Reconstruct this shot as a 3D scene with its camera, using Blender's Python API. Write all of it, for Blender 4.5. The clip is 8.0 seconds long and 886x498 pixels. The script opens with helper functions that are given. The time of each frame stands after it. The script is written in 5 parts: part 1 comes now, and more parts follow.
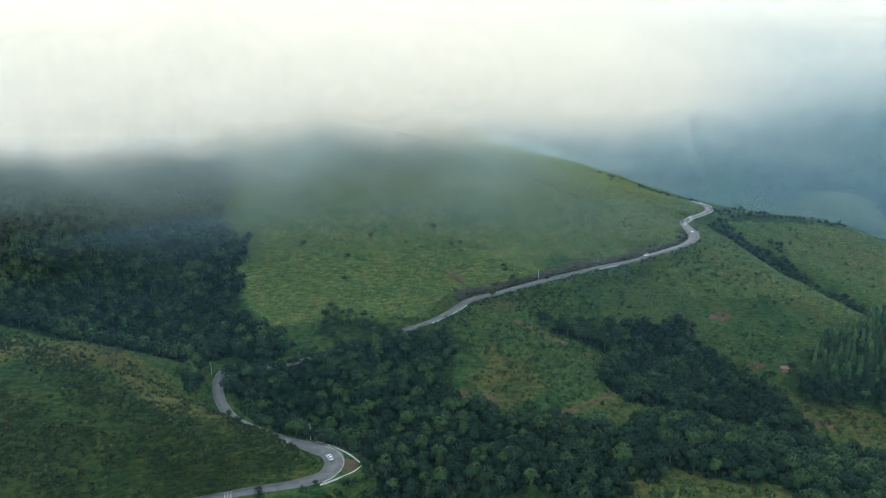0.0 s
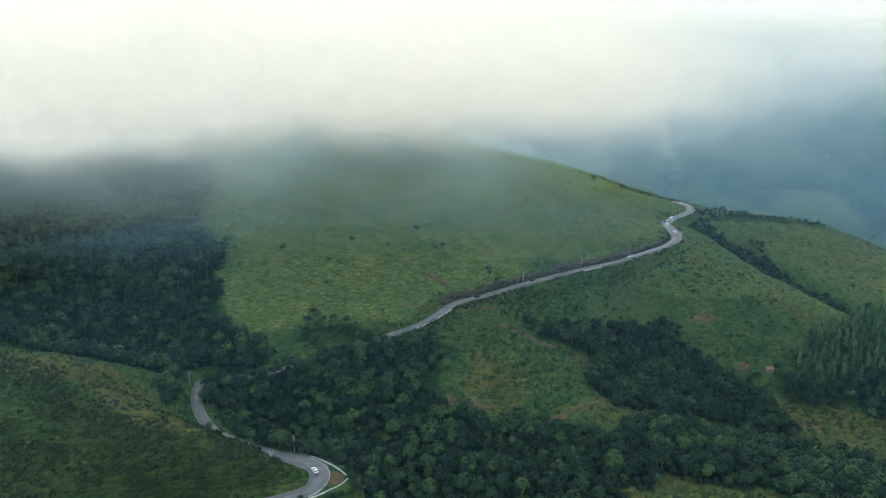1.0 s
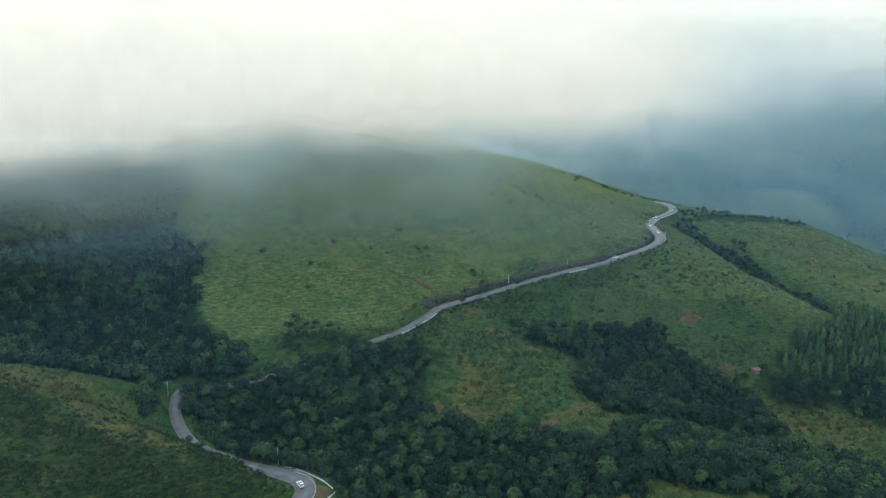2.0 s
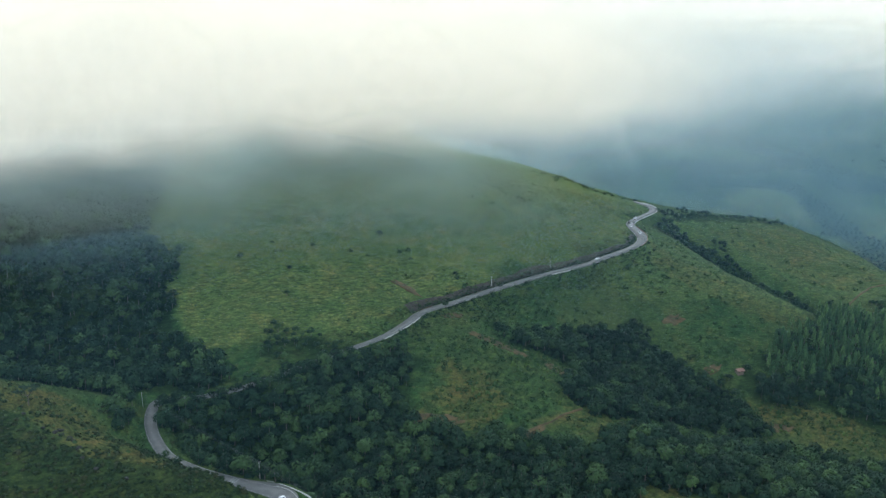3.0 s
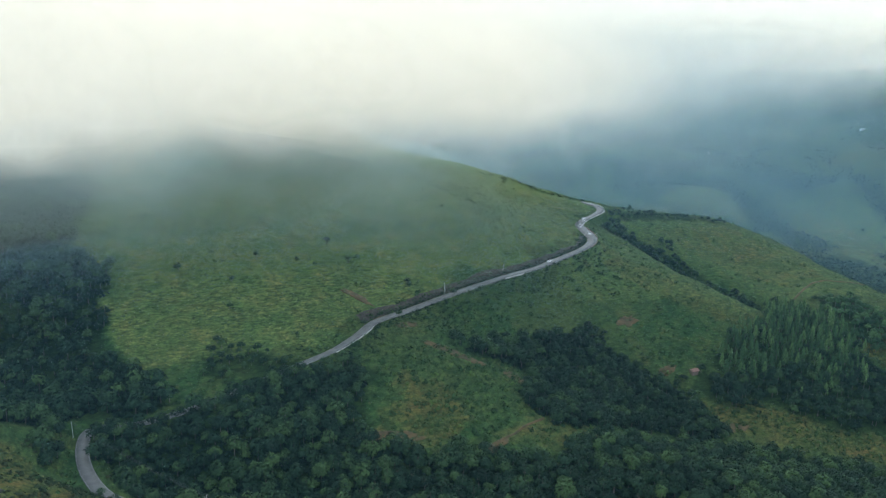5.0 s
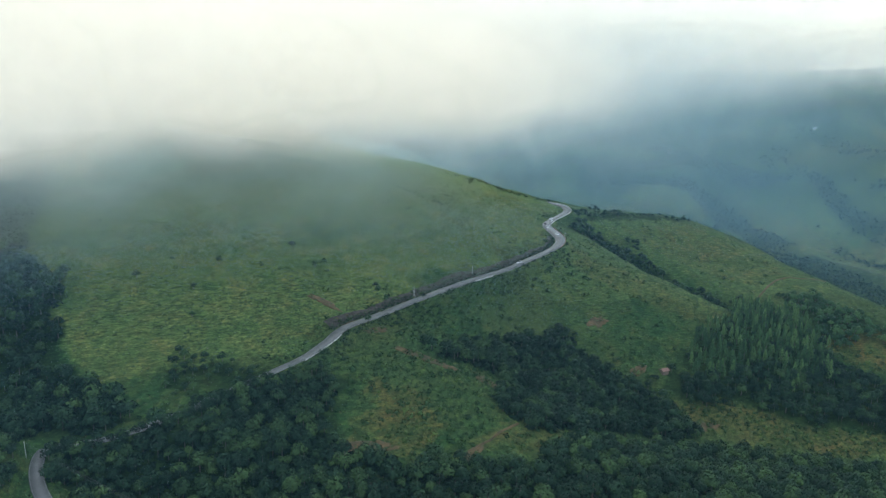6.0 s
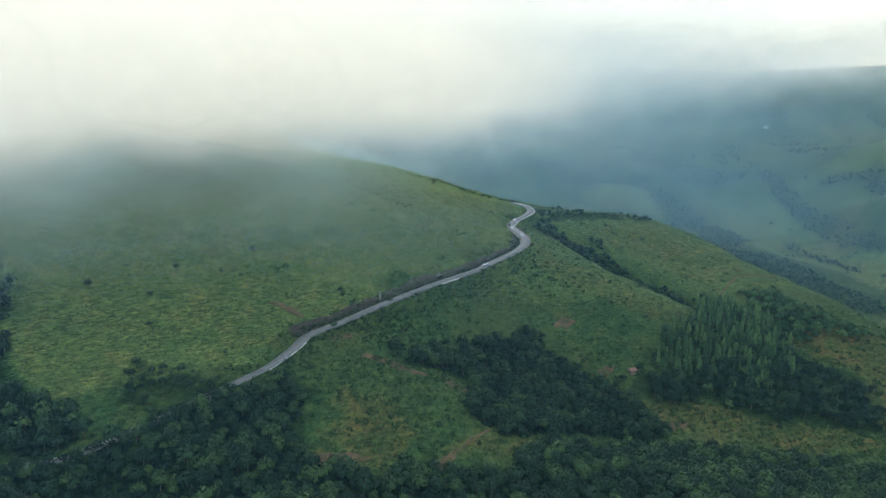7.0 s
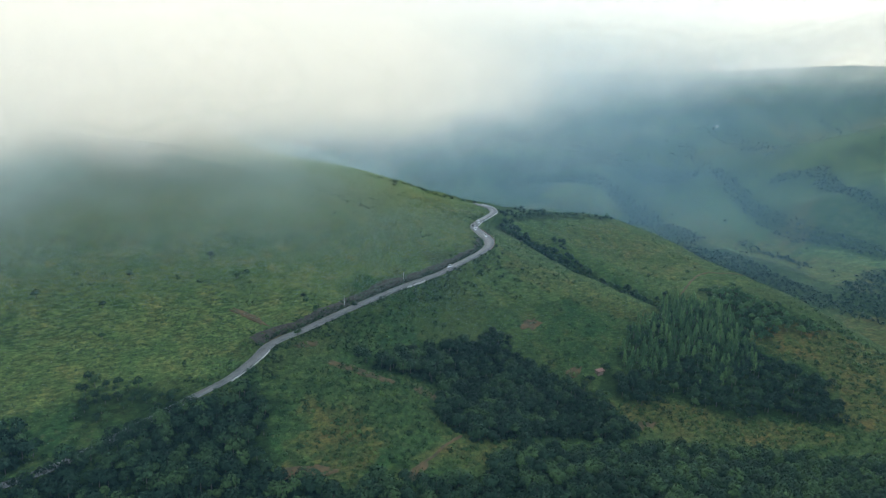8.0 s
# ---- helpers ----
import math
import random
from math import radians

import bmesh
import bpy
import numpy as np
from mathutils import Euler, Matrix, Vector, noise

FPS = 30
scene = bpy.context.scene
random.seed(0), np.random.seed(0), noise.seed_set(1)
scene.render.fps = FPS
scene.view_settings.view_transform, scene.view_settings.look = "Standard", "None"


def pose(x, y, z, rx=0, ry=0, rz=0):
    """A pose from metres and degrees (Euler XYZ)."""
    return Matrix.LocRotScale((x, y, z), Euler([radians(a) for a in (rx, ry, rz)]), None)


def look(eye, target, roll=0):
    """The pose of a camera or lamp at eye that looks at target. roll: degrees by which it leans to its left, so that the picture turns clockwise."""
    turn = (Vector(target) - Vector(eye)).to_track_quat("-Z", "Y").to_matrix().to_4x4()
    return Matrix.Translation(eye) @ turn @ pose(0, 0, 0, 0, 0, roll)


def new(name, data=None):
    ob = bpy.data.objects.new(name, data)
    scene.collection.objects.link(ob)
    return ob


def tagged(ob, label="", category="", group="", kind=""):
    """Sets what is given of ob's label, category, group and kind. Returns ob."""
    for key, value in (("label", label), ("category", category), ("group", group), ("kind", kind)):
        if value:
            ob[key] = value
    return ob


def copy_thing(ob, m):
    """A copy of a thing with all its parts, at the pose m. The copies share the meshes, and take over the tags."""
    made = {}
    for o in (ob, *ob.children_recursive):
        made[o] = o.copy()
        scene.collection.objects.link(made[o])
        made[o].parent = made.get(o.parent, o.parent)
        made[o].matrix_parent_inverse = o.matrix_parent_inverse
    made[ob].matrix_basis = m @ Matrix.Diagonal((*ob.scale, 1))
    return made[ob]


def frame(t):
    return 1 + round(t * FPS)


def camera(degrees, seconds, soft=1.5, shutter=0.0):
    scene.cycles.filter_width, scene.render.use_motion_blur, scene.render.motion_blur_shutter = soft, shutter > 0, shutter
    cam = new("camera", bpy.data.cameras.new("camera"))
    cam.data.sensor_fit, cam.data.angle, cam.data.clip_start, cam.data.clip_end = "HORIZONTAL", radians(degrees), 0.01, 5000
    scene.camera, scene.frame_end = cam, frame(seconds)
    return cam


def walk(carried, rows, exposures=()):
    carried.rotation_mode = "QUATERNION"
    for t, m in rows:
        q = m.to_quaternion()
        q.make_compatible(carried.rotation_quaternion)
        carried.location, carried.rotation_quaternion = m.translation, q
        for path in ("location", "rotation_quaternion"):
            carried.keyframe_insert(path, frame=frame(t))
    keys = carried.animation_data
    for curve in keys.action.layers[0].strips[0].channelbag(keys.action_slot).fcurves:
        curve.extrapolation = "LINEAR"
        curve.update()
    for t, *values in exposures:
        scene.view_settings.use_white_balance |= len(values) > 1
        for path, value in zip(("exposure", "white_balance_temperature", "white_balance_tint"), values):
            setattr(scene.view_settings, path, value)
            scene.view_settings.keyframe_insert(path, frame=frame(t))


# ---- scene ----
cam = camera(64.7, 8.0, soft=1.35)
EYE, DIP = 180.0, -13.06
ROWS = [  # seconds, x, y, yaw
    (0.0, 0.10, -0.04, -4.17),
    (0.5, -1.70, 4.30, -5.16),
    (1.0, -3.37, 8.62, -6.09),
    (1.5, -4.94, 12.92, -7.01),
    (2.0, -6.40, 17.23, -7.93),
    (2.5, -7.75, 21.54, -8.90),
    (3.0, -9.02, 25.85, -9.93),
    (3.5, -10.21, 30.16, -11.05),
    (4.0, -11.32, 34.48, -12.27),
    (4.5, -12.35, 38.81, -13.59),
    (5.0, -13.32, 43.15, -15.01),
    (5.5, -14.23, 47.52, -16.53),
    (6.0, -15.10, 51.90, -18.15),
    (6.5, -15.92, 56.30, -19.84),
    (7.0, -16.72, 60.74, -21.59),
    (7.5, -17.47, 65.22, -23.38),
    (8.0, -18.20, 69.72, -25.16),
]
walk(cam, [(t, pose(x, y, EYE, 90 + DIP, 0, yaw)) for t, x, y, yaw in ROWS])

# ---- sky, sun, exposure ----
world = bpy.data.worlds.new("overcast_sky")
scene.world = world
world.use_nodes = True
wt = world.node_tree
wt.nodes.clear()
w_out = wt.nodes.new("ShaderNodeOutputWorld")
w_bg = wt.nodes.new("ShaderNodeBackground")
w_sky = wt.nodes.new("ShaderNodeTexSky")
w_sky.sky_type, w_sky.sun_disc = "NISHITA", False
w_sky.sun_elevation, w_sky.sun_rotation = radians(35), radians(9)
w_dim = wt.nodes.new("ShaderNodeVectorMath")
w_dim.operation = "SCALE"
w_dim.inputs["Scale"].default_value = 0.12
w_coord = wt.nodes.new("ShaderNodeTexCoord")
w_noise = wt.nodes.new("ShaderNodeTexNoise")
w_noise.inputs["Scale"].default_value, w_noise.inputs["Detail"].default_value = 2.2, 4
w_axis = wt.nodes.new("ShaderNodeSeparateXYZ")
w_high = wt.nodes.new("ShaderNodeMath")  # height of the sky with ragged cloud
w_high.operation = "MULTIPLY_ADD"
w_high.inputs[1].default_value = 0.22
w_ramp = wt.nodes.new("ShaderNodeValToRGB")
w_ramp.color_ramp.elements[0].position, w_ramp.color_ramp.elements[0].color = 0.16, (0.425, 0.41, 0.345, 1)
w_ramp.color_ramp.elements[1].position, w_ramp.color_ramp.elements[1].color = 0.62, (0.62, 0.765, 0.91, 1)
w_mix = wt.nodes.new("ShaderNodeMix")
w_mix.data_type = "RGBA"
w_mix.inputs["Factor"].default_value = 0.86
wt.links.new(w_coord.outputs["Generated"], w_noise.inputs["Vector"])
wt.links.new(w_coord.outputs["Generated"], w_axis.inputs[0])
wt.links.new(w_noise.outputs["Fac"], w_high.inputs[0])
wt.links.new(w_axis.outputs["Z"], w_high.inputs[2])
wt.links.new(w_sky.outputs["Color"], w_dim.inputs[0])
wt.links.new(w_high.outputs[0], w_ramp.inputs["Fac"])
wt.links.new(w_dim.outputs[0], w_mix.inputs["A"])
wt.links.new(w_ramp.outputs["Color"], w_mix.inputs["B"])
wt.links.new(w_mix.outputs["Result"], w_bg.inputs["Color"])
wt.links.new(w_bg.outputs[0], w_out.inputs["Surface"])
w_bg.inputs["Strength"].default_value = 2.5

sun = new("sun", bpy.data.lights.new("sun", "SUN"))
sun.data.energy, sun.data.angle, sun.data.color = 1.5, radians(40), (1.0, 0.97, 0.90)
sun.matrix_world = look((150, 1000, 700), (0, 0, 0))
scene.view_settings.exposure = 0.0
scene.cycles.transparent_max_bounces = 36


# ---- materials ----
def material(name):
    m = bpy.data.materials.new(name)
    m.use_nodes = True
    t = m.node_tree
    return m, t, t.nodes["Principled BSDF"]


def noise_node(t, scale, detail=4, rough=0.55, vector=None, stretch=None):
    n = t.nodes.new("ShaderNodeTexNoise")
    n.inputs["Scale"].default_value, n.inputs["Detail"].default_value, n.inputs["Roughness"].default_value = scale, detail, rough
    c = t.nodes.new("ShaderNodeTexCoord")
    if stretch:
        k = t.nodes.new("ShaderNodeMapping")
        k.inputs["Scale"].default_value = stretch
        t.links.new(c.outputs["Object"], k.inputs["Vector"])
        t.links.new(k.outputs["Vector"], n.inputs["Vector"])
    else:
        t.links.new(c.outputs["Object"], n.inputs["Vector"])
    return n.outputs["Fac"]


def ramp(t, fac, stops):
    r = t.nodes.new("ShaderNodeValToRGB")
    e = r.color_ramp.elements
    while len(e) < len(stops):
        e.new(0.5)
    for k, (p, c) in enumerate(stops):
        e[k].position, e[k].color = p, (*c, 1)
    t.links.new(fac, r.inputs["Fac"])
    return r.outputs["Color"]


def mixed(t, fac, a, b, kind="MIX"):
    m = t.nodes.new("ShaderNodeMix")
    m.data_type, m.blend_type = "RGBA", kind
    for socket, v in (("Factor", fac), ("A", a), ("B", b)):
        if isinstance(v, bpy.types.NodeSocket):
            t.links.new(v, m.inputs[socket])
        else:
            m.inputs[socket].default_value = v if socket == "Factor" else (*v, 1)
    return m.outputs["Result"]


def bump(t, bsdf, height, strength, distance):
    b = t.nodes.new("ShaderNodeBump")
    b.inputs["Strength"].default_value, b.inputs["Distance"].default_value = strength, distance
    t.links.new(height, b.inputs["Height"])
    t.links.new(b.outputs["Normal"], bsdf.inputs["Normal"])


def plain(name, a, b, scale, roughness=0.8, metallic=0.0, relief=0.0):
    """Two tones of one stuff, mottled at two scales."""
    m, t, p = material(name)
    f = noise_node(t, scale, 5)
    c = ramp(t, f, [(0.32, a), (0.68, b)])
    g = noise_node(t, scale * 9, 3)
    c = mixed(t, 0.5, c, ramp(t, g, [(0.3, (0.75, 0.75, 0.75)), (0.7, (1.15, 1.15, 1.15))]), "MULTIPLY")
    t.links.new(c, p.inputs["Base Color"])
    p.inputs["Roughness"].default_value, p.inputs["Metallic"].default_value = roughness, metallic
    if relief:
        bump(t, p, g, 0.6, relief)
    return m


def grass_material():
    m, t, p = material("hill_grass")
    big = noise_node(t, 0.012, 4)
    mid = noise_node(t, 0.09, 6, 0.62, stretch=(1, 1, 0.6))
    fine = noise_node(t, 0.95, 7, 0.78, stretch=(0.7, 1.1, 1.2))
    terrace = noise_node(t, 1.0, 4, 0.6, stretch=(0.22, 0.22, 1.5))  # narrow steps trodden along the contours
    c = ramp(t, mid, [(0.25, (0.012, 0.036, 0.014)), (0.45, (0.023, 0.056, 0.018)), (0.58, (0.038, 0.066, 0.020)), (0.75, (0.068, 0.068, 0.024))])
    c = mixed(t, ramp(t, big, [(0.42, (0, 0, 0)), (0.62, (0.6, 0.6, 0.6))]), c, (0.046, 0.061, 0.020))
    lit_pasture = t.nodes.new("ShaderNodeAttribute")
    lit_pasture.attribute_name = "lit_pasture"  # pasture colour, with the hill's brightness painted in
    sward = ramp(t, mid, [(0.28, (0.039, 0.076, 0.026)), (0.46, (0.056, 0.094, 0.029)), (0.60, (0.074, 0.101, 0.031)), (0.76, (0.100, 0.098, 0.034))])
    c = mixed(t, lit_pasture.outputs["Fac"], c, sward)
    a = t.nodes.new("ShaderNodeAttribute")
    a.attribute_name = "scrub"  # dark ground in place of grass: bracken, leaf litter and painted shade
    litter_shade = ramp(t, mid, [(0.3, (0.008, 0.021, 0.008)), (0.6, (0.018, 0.036, 0.011)), (0.8, (0.034, 0.036, 0.014))])
    c = mixed(t, a.outputs["Fac"], c, litter_shade)
    dry = t.nodes.new("ShaderNodeAttribute")
    dry.attribute_name = "dry"  # grass that has turned yellow
    straw = ramp(t, mid, [(0.3, (0.038, 0.063, 0.018)), (0.5, (0.068, 0.068, 0.021)), (0.74, (0.110, 0.070, 0.026))])
    c = mixed(t, dry.outputs["Fac"], c, straw)
    c = mixed(t, 0.6, c, ramp(t, fine, [(0.38, (0.26, 0.36, 0.32)), (0.5, (0.95, 0.95, 0.95)), (0.62, (1.9, 1.7, 1.4))]), "MULTIPLY")
    c = mixed(t, 0.55, c, ramp(t, terrace, [(0.40, (0.32, 0.44, 0.40)), (0.5, (1.0, 1.0, 1.0)), (0.62, (1.75, 1.6, 1.3))]), "MULTIPLY")
    t.links.new(c, p.inputs["Base Color"])
    p.inputs["Roughness"].default_value = 0.9
    p.inputs["Specular IOR Level"].default_value = 0.08
    both = t.nodes.new("ShaderNodeMath")
    t.links.new(fine, both.inputs[0])
    t.links.new(terrace, both.inputs[1])
    bump(t, p, both.outputs[0], 0.6, 0.7)
    return m


def leaf_material(name, dark, mid, light):
    """Foliage: tone from tree to tree and from clump to clump."""
    m, t, p = material(name)
    a = t.nodes.new("ShaderNodeAttribute")
    a.attribute_name = "tone"
    g = t.nodes.new("ShaderNodeNewGeometry")
    o = t.nodes.new("ShaderNodeObjectInfo")
    s = t.nodes.new("ShaderNodeMath")
    s.operation = "MULTIPLY_ADD"
    s.inputs[1].default_value = 0.18
    t.links.new(g.outputs["Random Per Island"], s.inputs[0])
    t.links.new(a.outputs["Fac"], s.inputs[2])
    s2 = t.nodes.new("ShaderNodeMath")
    s2.operation = "MULTIPLY_ADD"
    s2.inputs[1].default_value = 0.25
    t.links.new(o.outputs["Random"], s2.inputs[0])
    t.links.new(s.outputs[0], s2.inputs[2])
    c = ramp(t, s2.outputs[0], [(0.15, dark), (0.62, mid), (1.0, light)])
    t.links.new(c, p.inputs["Base Color"])
    p.inputs["Roughness"].default_value = 0.65
    p.inputs["Specular IOR Level"].default_value = 0.12
    return m


def mist_material(name, colour, scale, seed, ragged=0.5, thin=0.45):
    """Droplets: as dense as the veil's map says, with billows and gaps."""
    m, t, p = material(name)
    t.nodes.remove(p)
    uv = t.nodes.new("ShaderNodeUVMap")
    uv.uv_map = "veil"
    x = t.nodes.new("ShaderNodeSeparateXYZ")
    t.links.new(uv.outputs["UV"], x.inputs[0])
    n = t.nodes.new("ShaderNodeTexNoise")
    n.noise_dimensions = "4D"
    n.inputs["W"].default_value = seed
    n.inputs["Scale"].default_value, n.inputs["Detail"].default_value, n.inputs["Roughness"].default_value = scale, 5, 0.5
    c = t.nodes.new("ShaderNodeTexCoord")
    t.links.new(c.outputs["Object"], n.inputs["Vector"])
    # density * (1 + ragged * (noise - 0.5) * 4), kept within 0 and 1
    k = t.nodes.new("ShaderNodeMath")
    k.operation = "MULTIPLY_ADD"
    k.inputs[1].default_value, k.inputs[2].default_value = 4 * ragged, 1 - 2 * ragged
    t.links.new(n.outputs["Fac"], k.inputs[0])
    a = t.nodes.new("ShaderNodeMath")
    a.operation, a.use_clamp = "MULTIPLY", True
    t.links.new(k.outputs[0], a.inputs[0])
    t.links.new(x.outputs["X"], a.inputs[1])
    # where it is thinnest the veil breaks up into scattered droplets
    grain = t.nodes.new("ShaderNodeTexWhiteNoise")
    fine = t.nodes.new("ShaderNodeVectorMath")
    fine.operation = "SCALE"
    fine.inputs["Scale"].default_value = 97.3
    t.links.new(c.outputs["Object"], fine.inputs[0])
    t.links.new(fine.outputs[0], grain.inputs["Vector"])
    share = t.nodes.new("ShaderNodeMath")
    share.operation = "DIVIDE"
    share.inputs[1].default_value = thin
    t.links.new(a.outputs[0], share.inputs[0])
    test = t.nodes.new("ShaderNodeMath")
    test.operation = "LESS_THAN"
    t.links.new(grain.outputs["Value"], test.inputs[0])
    t.links.new(share.outputs[0], test.inputs[1])
    most = t.nodes.new("ShaderNodeMath")
    most.operation = "MAXIMUM"
    most.inputs[1].default_value = thin
    t.links.new(a.outputs[0], most.inputs[0])
    a = t.nodes.new("ShaderNodeMath")
    a.operation = "MULTIPLY"
    t.links.new(most.outputs[0], a.inputs[0])
    t.links.new(test.outputs[0], a.inputs[1])
    d = t.nodes.new("ShaderNodeBsdfDiffuse")
    d.inputs["Color"].default_value = (*colour, 1)
    l = t.nodes.new("ShaderNodeBsdfTranslucent")
    l.inputs["Color"].default_value = (*colour, 1)
    half = t.nodes.new("ShaderNodeMixShader")
    half.inputs[0].default_value = 0.5
    t.links.new(d.outputs[0], half.inputs[1])
    t.links.new(l.outputs[0], half.inputs[2])
    clear = t.nodes.new("ShaderNodeBsdfTransparent")
    last = t.nodes.new("ShaderNodeMixShader")
    t.links.new(a.outputs[0], last.inputs[0])
    t.links.new(clear.outputs[0], last.inputs[1])
    t.links.new(half.outputs[0], last.inputs[2])
    t.links.new(last.outputs[0], t.nodes["Material Output"].inputs["Surface"])
    return m


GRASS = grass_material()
TUFT = leaf_material("tall_grass", (0.011, 0.031, 0.012), (0.029, 0.060, 0.019), (0.080, 0.088, 0.028))
LEAF = leaf_material("broad_leaves", (0.005, 0.017, 0.010), (0.014, 0.037, 0.019), (0.050, 0.092, 0.029))
NEEDLE = leaf_material("slender_leaves", (0.009, 0.031, 0.015), (0.036, 0.084, 0.032), (0.085, 0.15, 0.048))
BUSH = leaf_material("bush_leaves", (0.008, 0.026, 0.012), (0.025, 0.061, 0.020), (0.076, 0.122, 0.030))
SCRUB = leaf_material("knoll_scrub", (0.008, 0.020, 0.009), (0.019, 0.038, 0.013), (0.044, 0.044, 0.019))
BARK = plain("grey_bark", (0.07, 0.055, 0.045), (0.16, 0.14, 0.12), 2.0, 0.95, relief=0.05)
ASPHALT = plain("worn_asphalt", (0.062, 0.062, 0.062), (0.112, 0.110, 0.106), 0.25, 0.65, relief=0.01)
PAINT = plain("white_road_paint", (0.22, 0.22, 0.215), (0.46, 0.46, 0.445), 0.8, 0.7)
LIMEWASH = plain("whitewashed_masonry", (0.40, 0.39, 0.375), (0.62, 0.61, 0.59), 0.9, 0.85, relief=0.02)
REDWASH = plain("faded_red_paint", (0.13, 0.06, 0.05), (0.30, 0.20, 0.17), 0.7, 0.85, relief=0.02)
SOIL = plain("red_earth", (0.034, 0.030, 0.011), (0.098, 0.055, 0.018), 0.22, 0.95, relief=0.15)
BANK = plain("dark_cut_earth", (0.018, 0.018, 0.014), (0.055, 0.042, 0.03), 0.5, 0.95, relief=0.3)
CONCRETE = plain("weathered_concrete", (0.36, 0.35, 0.33), (0.52, 0.51, 0.49), 1.5, 0.85)
ROCK = plain("lichen_grey_rock", (0.010, 0.010, 0.008), (0.030, 0.027, 0.021), 0.9, 0.9, relief=0.15)
CABLE = plain("dark_cable", (0.05, 0.05, 0.05), (0.09, 0.09, 0.09), 3.0, 0.6)
TILE = plain("clay_roof_tiles", (0.13, 0.065, 0.05), (0.24, 0.13, 0.10), 1.2, 0.9, relief=0.05)
WALLWASH = plain("pale_plaster", (0.45, 0.43, 0.4), (0.68, 0.66, 0.62), 1.2, 0.9)
CARWHITE = plain("white_car_paint", (0.72, 0.72, 0.73), (0.8, 0.8, 0.8), 1.0, 0.25)
CARGREY = plain("dark_car_paint", (0.06, 0.065, 0.075), (0.1, 0.1, 0.11), 1.0, 0.25)
GLASS = plain("dark_car_glass", (0.015, 0.017, 0.02), (0.03, 0.032, 0.035), 1.0, 0.08)
RUBBER = plain("tyre_rubber", (0.02, 0.02, 0.02), (0.035, 0.035, 0.035), 6.0, 0.9)
ALLOY = plain("wheel_alloy", (0.45, 0.45, 0.46), (0.6, 0.6, 0.6), 4.0, 0.35, 0.9)
RED_LAMP = plain("red_lens", (0.35, 0.02, 0.02), (0.5, 0.03, 0.03), 8.0, 0.2)
CLEAR_LAMP = plain("clear_lens", (0.6, 0.6, 0.6), (0.75, 0.75, 0.75), 8.0, 0.15)
WOOD = plain("weathered_timber", (0.12, 0.09, 0.065), (0.24, 0.19, 0.14), 2.5, 0.9)


# ---- meshes from arrays ----
def mesh_of(name, verts, faces, mat, tone=None, smooth=False, normals=None):
    """A mesh from arrays of corners and of equal-sided faces."""
    me = bpy.data.meshes.new(name)
    verts, faces = np.asarray(verts, np.float32), np.asarray(faces, np.int32)
    k = faces.shape[1]
    me.vertices.add(len(verts))
    me.vertices.foreach_set("co", verts.ravel())
    me.loops.add(faces.size)
    me.loops.foreach_set("vertex_index", faces.ravel())
    me.polygons.add(len(faces))
    me.polygons.foreach_set("loop_start", np.arange(0, faces.size, k, dtype=np.int32))
    if smooth:
        me.polygons.foreach_set("use_smooth", np.ones(len(faces), bool))
    me.update(calc_edges=True)
    if normals is not None:
        me.polygons.foreach_set("use_smooth", np.ones(len(faces), bool))
        me.normals_split_custom_set_from_vertices(np.asarray(normals, np.float32))
    if tone is not None:
        at = me.attributes.new("tone", "FLOAT", "POINT")
        at.data.foreach_set("value", np.asarray(tone, np.float32))
    me.materials.append(mat)
    return me


def part(name, bm, mat, parent=None, label=""):
    """One mesh object from a bmesh, under a thing or a part."""
    me = bpy.data.meshes.new(name)
    bm.normal_update()
    bm.to_mesh(me)
    bm.free()
    me.materials.append(mat)
    ob = new(name, me)
    if parent:
        ob.parent = parent
    if label:
        tagged(ob, label)
    return ob


def box(bm, cx, cy, cz, sx, sy, sz, bevel=0.0, taper=1.0):
    made = bmesh.ops.create_cube(bm, size=1.0)["verts"]
    for v in made:
        k = taper if v.co.z > 0 else 1.0
        v.co = Vector((cx + v.co.x * sx * k, cy + v.co.y * sy * k, cz + v.co.z * sz))
    if bevel:
        bmesh.ops.bevel(bm, geom=list({e for v in made for e in v.link_edges}), offset=bevel, segments=2, affect="EDGES")


def rod(bm, a, b, r0, r1, sides=8):
    a, b = Vector(a), Vector(b)
    m = Matrix.Translation((a + b) / 2) @ (b - a).to_track_quat("Z", "Y").to_matrix().to_4x4()
    bmesh.ops.create_cone(bm, cap_ends=True, segments=sides, radius1=r0, radius2=r1, depth=(b - a).length, matrix=m)


# ---- the lie of the land ----
SWELLS = [  # rows from south to north, every 90 m
    [8.1, 16.8, -0.6, -5.5, 3.6, 0.3, -0.8, -5.8, 2.6, 2.6, 0.4],
    [11.7, 16.7, 5.9, 22.7, -4.7, -4.5, 14, -6, -0.7, 3.7, -0.7],
    [2.1, 3.6, -4.9, -11.9, -4.4, 21.8, -16, -26.1, -31.7, 0.1, -24],
    [-4, 9.1, 9.6, 19.3, 21.3, -9.3, -37.3, 49.4, -6.1, 50.5, -74],
    [2.1, 12.7, 2.2, -9.3, -21.4, 24.6, 15, 10.2, -47.2, 46.9, -67.7],
    [4.7, 9.3, 5.5, 16.5, 3.5, 6.7, -13.9, 7.4, 16.1, 26.8, -34.8],
    [1.2, 2.2, 7.7, 30.4, -18.5, -31.5, 20, 18.8, 16.5, 9, -25.1],
    [0.1, 0.3, 5.9, 27.5, 6.7, 10.4, 28.7, -21.7, -14.4, -9.6, -13.1],
]
